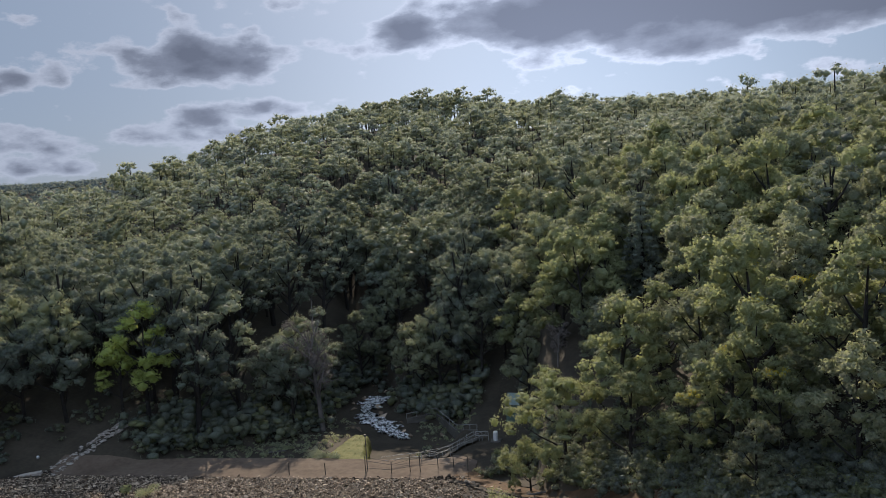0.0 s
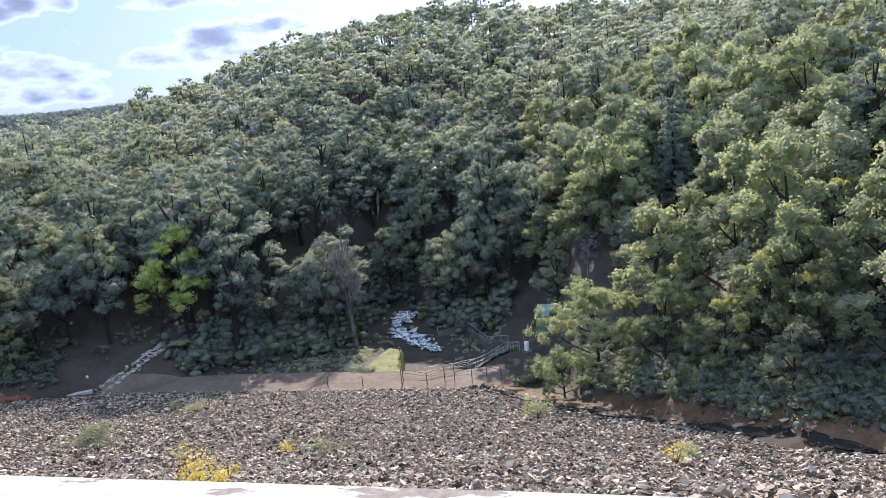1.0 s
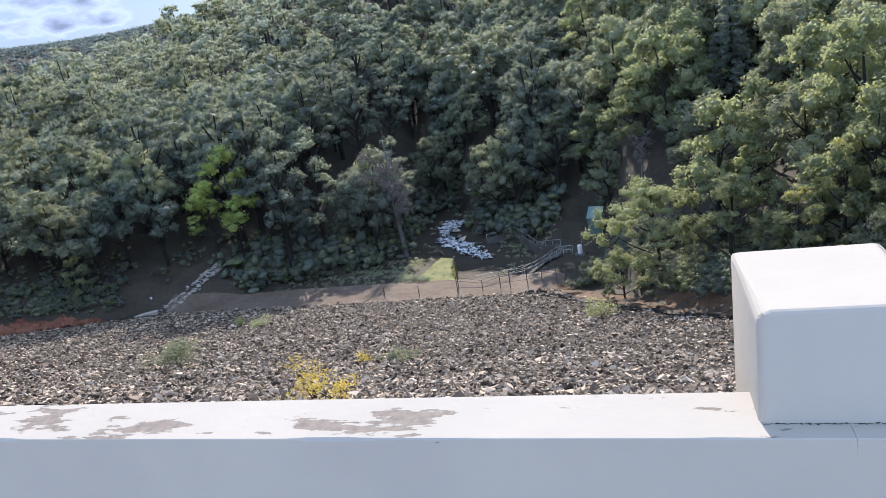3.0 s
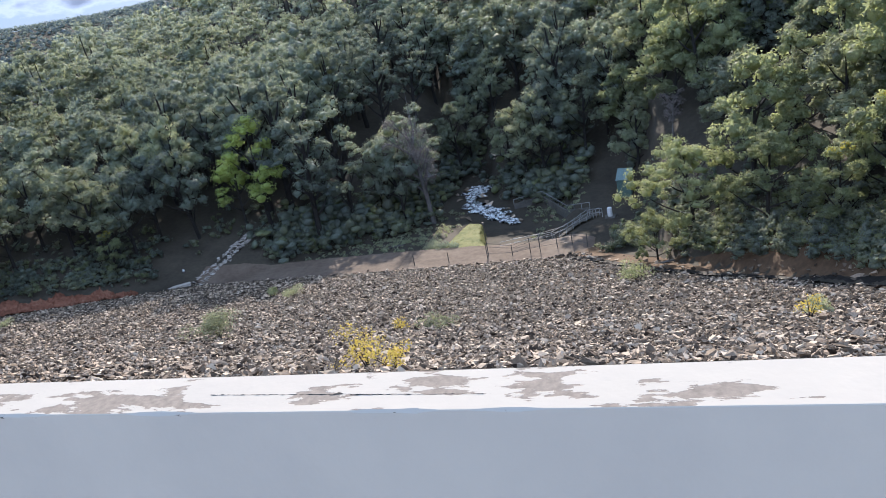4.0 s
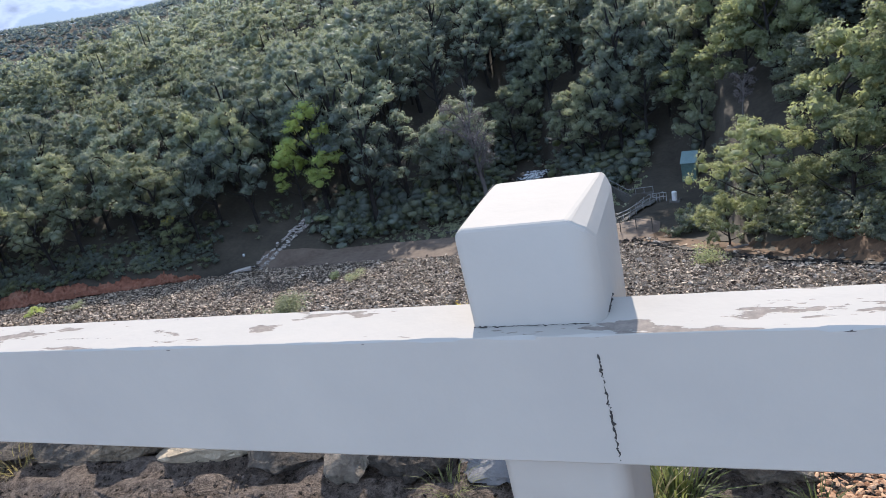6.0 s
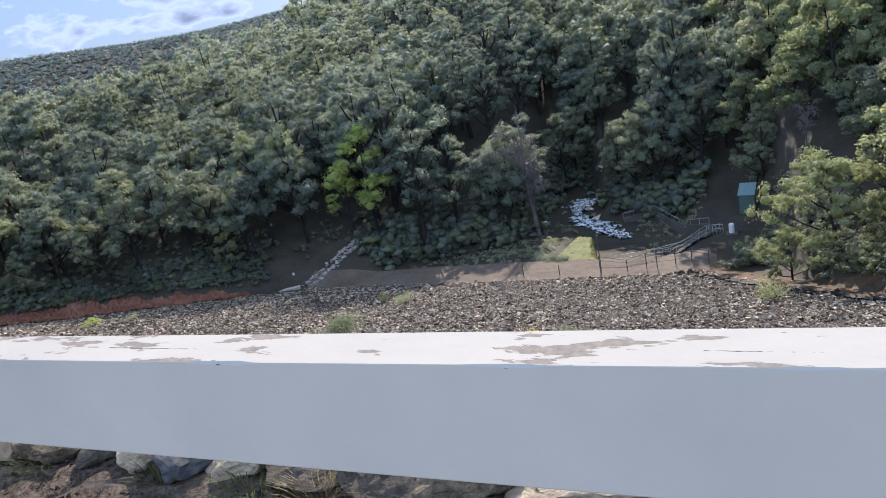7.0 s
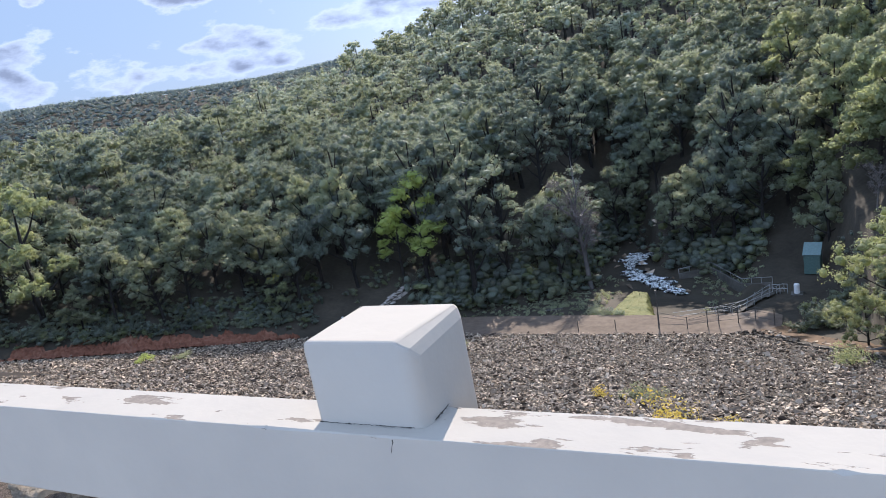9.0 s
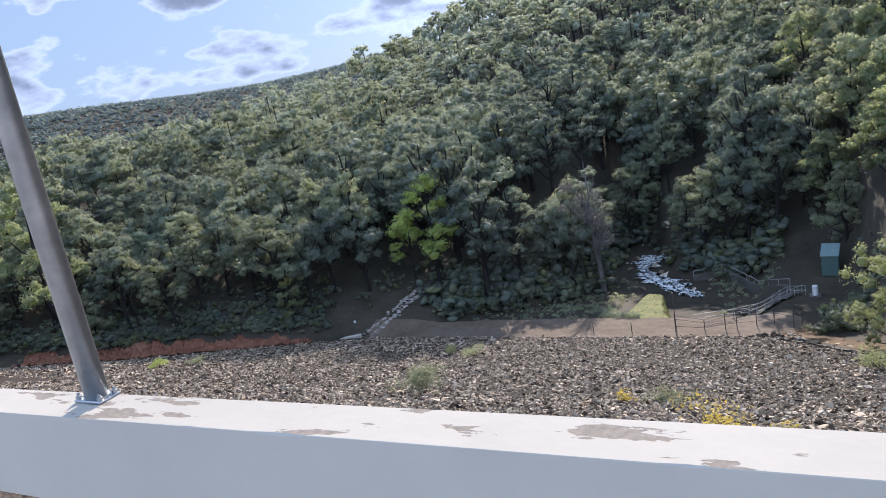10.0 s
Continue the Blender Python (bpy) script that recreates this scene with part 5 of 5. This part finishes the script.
tagged(solid("pebbles", soup("pebbles", *scatter(8000, -11.5, -3.6, 0.30, 0.80, 0.004, 0.013)), GRAVEL, "small brown gravel stones on the verge", "gravel"), kind="stuff")
tagged(solid("wood_chips", soup("wood_chips", *scatter(2600, -5.34, -4.80, 0.44, 1.0, 0.005, 0.013, 0.03, chip)), CHIPS, "orange-brown wood chips between the edging stones", "wood chips"), kind="stuff")

# edging stones
def block(rng, size):
    """A quarried block: flat broken faces, knocked corners."""
    bm = bmesh.new()
    bmesh.ops.create_icosphere(bm, subdivisions=4, radius=1)
    v = np.array([q.co for q in bm.verts])
    f = np.array([[q.index for q in face.verts] for face in bm.faces])
    bm.free()
    v = v / (np.abs(v) ** 9).sum(axis=1)[:, None] ** (1 / 9)
    v[:, 0] += v[:, 2] * rng.normal(scale=0.12) + v[:, 1] * rng.normal(scale=0.15)
    v[:, 2] += v[:, 0] * rng.normal(scale=0.10)
    for _ in range(16):
        n = rng.normal(size=3)
        n /= np.linalg.norm(n)
        over = np.clip(v @ n - rng.uniform(0.68, 1.08), 0, None)
        v = v - over[:, None] * n
    return v * np.asarray(size), f


STONES = []
x = -12.6
while x < -2.6:
    w = float(r5.uniform(0.10, 0.20))
    if not -5.30 < x + w < -4.9:
        STONES.append((x + w, float(r5.normal(0.81, 0.025)), w, float(r5.uniform(0.055, 0.082))))
    x += w * 2 - 0.015
TONES = ("pale limestone edging stone, rough and angular", "grey edging stone with broken faces", "tan edging stone with broken faces")
DARK_STONE = mottled("dark_edging_stone", ((0.2, (0.06, 0.062, 0.065)), (0.5, (0.13, 0.13, 0.135)), (0.8, (0.26, 0.25, 0.24))), 3, 28, 0.8, 0.7, 0.02, 0.3)
PALE_STONE = mottled("pale_edging_stone", ((0.25, (0.12, 0.095, 0.065)), (0.48, (0.36, 0.29, 0.20)), (0.75, (0.62, 0.52, 0.37))), 11, 60, 0.85, 1.0, 0.03, 0.4)
for i, (sx_, sy_, w, h) in enumerate(STONES):
    v, f = block(r5, (w * 1.10, 0.17, h * 1.05))
    n_ = v / np.linalg.norm(v, axis=1)[:, None]
    wave = np.array([noise.fractal(Vector(q) * 13 + Vector((i, 0, 0)), 0.55, 2.1, 5) for q in v])
    v = v + n_ * (0.021 * wave)[:, None]
    tone = 2 if -4.75 < sx_ < -4.3 or i % 9 == 4 else int(r5.integers(0, 10) > (6 if sx_ > -8.4 else 4))
    mat, label = ((EDGING, TONES[1]), (PALE_STONE, TONES[0]), (DARK_STONE, "dark bluish edging boulder with broken faces"))[tone]
    ob = solid("edging_stone", soup("edging_stone", v, f), mat, label, "stone", group="edging stones")
    ob.matrix_basis = Matrix.Translation((sx_, sy_, h * 0.45)) @ Matrix.Rotation(float(r5.normal(scale=0.12)), 4, "Z") @ Matrix.Rotation(float(r5.normal(scale=0.08)), 4, "Y")


def grass(x, y, h, spread, count, leaf, label, seed):
    v, q = tussock(seed, count, h, spread, spread)
    ob = solid("grass_tuft", soup("grass_tuft", v, q), leaf, label, "grass", group="grass tufts on the verge")
    ob.location = (x, y, 0.0)


grass(-5.69, 0.60, 0.18, 0.18, 150, BLADE, "green grass tuft beside the post", 1)
grass(-5.76, 0.56, 0.15, 0.16, 60, STRAW, "dry grass mixed into the tuft beside the post", 2)
grass(-5.34, 0.60, 0.09, 0.10, 60, BLADE, "small green grass tuft by the stones", 3)
grass(-4.72, 0.60, 0.15, 0.10, 90, STRAW, "dry straw-coloured grass tuft by the stones", 4)
grass(-4.98, 0.58, 0.08, 0.2, 40, STRAW, "thin dry grass by the stones", 5)
grass(-8.55, 0.62, 0.11, 0.2, 70, BLADE, "thin green grass tuft by the stones", 6)
grass(-8.25, 0.62, 0.11, 0.2, 70, STRAW, "thin dry grass tuft by the stones", 7)
grass(-9.0, 0.64, 0.10, 0.18, 50, BLADE, "thin green grass tuft by the stones", 8)
grass(-6.35, 0.62, 0.09, 0.14, 50, BLADE, "small green grass tuft by the stones", 9)
grass(-9.7, 0.62, 0.11, 0.2, 60, BLADE, "thin green grass tuft by the stones", 10)

# steel pole bolted to the rail
pole = thing("pole", "grey galvanised steel pole bolted to the rail top", "pole", Matrix.Translation((-11.975, 0.098, TOP)) @ Matrix.Rotation(radians(1.0), 4, "Y"))
part("tube", soup("tube", *lathe(((0.0, 0.004), (0.029, 0.004), (0.029, 2.4), (0.0, 2.41)), 24)), GALVANISED, pole, smooth=True)
part("flange", box(-0.05, 0.05, -0.032, 0.032, 0, 0.007, 0.002), GALVANISED, pole)
for bx_, by_ in ((-0.04, -0.022), (0.04, -0.022), (-0.04, 0.022), (0.04, 0.022)):
    b = part("bolt", soup("bolt", *lathe(((0.0, 0.0), (0.008, 0.0), (0.008, 0.008), (0.004, 0.009), (0.004, 0.016), (0.0, 0.016)), 6)), GALVANISED, pole)
    b.location = (bx_, by_, 0.007)

# danger sign standing on the slope below the crest
eye, spot = Vector((0.3, -1.06, 1.6)), Vector((2.63, 4.06, -1.27))
sign = thing("danger_sign", "white danger sign with black header and red oval", "sign", look(spot, spot * 2 - Vector((eye.x, eye.y, spot.z)), 0) @ Matrix.Rotation(radians(7), 4, "Z") @ Matrix.Rotation(radians(-90), 4, "X"))
# local axes: x to the right seen from the crest, z up, y away
W, Hs = 0.44, 0.62
part("plate", box(-W / 2, W / 2, 0.0, 0.012, -Hs / 2, Hs / 2, 0.003), SIGN_WHITE, sign)
part("header", box(-W / 2 + 0.015, W / 2 - 0.015, -0.003, -0.0005, Hs / 2 - 0.145, Hs / 2 - 0.018), SIGN_BLACK, sign)


def disc(rx, rz, y, mat, name, x=0.0, z=0.0, sides=32):
    a = np.arange(sides) * 2 * np.pi / sides
    v = np.concatenate([np.stack([x + rx * np.cos(a), np.full(sides, y), z + rz * np.sin(a)], -1), np.stack([x + rx * np.cos(a), np.full(sides, y + 0.002), z + rz * np.sin(a)], -1)])
    bm = bmesh.new()
    vs = [bm.verts.new(p) for p in v]
    bm.faces.new(vs[:sides][::-1])
    bm.faces.new(vs[sides:])
    for i in range(sides):
        bm.faces.new((vs[i], vs[(i + 1) % sides], vs[sides + (i + 1) % sides], vs[sides + i]))
    return part(name, bm, mat, sign)


disc(0.165, 0.050, -0.006, SIGN_WHITE, "oval_rim", z=Hs / 2 - 0.082)
disc(0.158, 0.044, -0.009, SIGN_RED, "oval", z=Hs / 2 - 0.082)
text = bpy.data.curves.new("lettering", "FONT")
text.body, text.size, text.align_x, text.align_y, text.extrude = "DANGER", 0.066, "CENTER", "CENTER", 0.0008
lettering = new("lettering", text)
lettering.data.materials.append(SIGN_WHITE)
lettering.parent = sign
lettering.matrix_basis = Matrix.Translation((0, -0.0115, Hs / 2 - 0.083)) @ Matrix.Rotation(radians(90), 4, "X")
disc(0.045, 0.045, -0.003, SIGN_RED, "symbol", x=-0.10, z=0.085)
part("symbol_bar", box(-0.128, -0.072, -0.006, -0.0035, 0.077, 0.093), SIGN_WHITE, sign)
bm = bmesh.new()
tri = [bm.verts.new(p) for p in ((0.05, -0.003, 0.045), (0.15, -0.003, 0.045), (0.10, -0.003, 0.13))]
bm.faces.new(tri)
bmesh.ops.solidify(bm, geom=bm.faces[:], thickness=0.002)
part("symbol", bm, SIGN_YELLOW, sign)
for z in (0.0, -0.05, -0.10, -0.16, -0.21):
    part("text_bar", box(-0.15, 0.15, -0.003, -0.0005, z - 0.012, z + 0.012), SIGN_BLACK, sign)
part("stake", tubes("stake", [([(0, 0.035, -1.7), (0, 0.035, -0.5), (0, 0.035, Hs / 2 + 0.035)], [0.022] * 3)], 10), GALVANISED, sign)
part("clamp", box(-0.04, 0.04, 0.012, 0.06, Hs / 2 - 0.05, Hs / 2 - 0.01, 0.004), GALVANISED, sign)
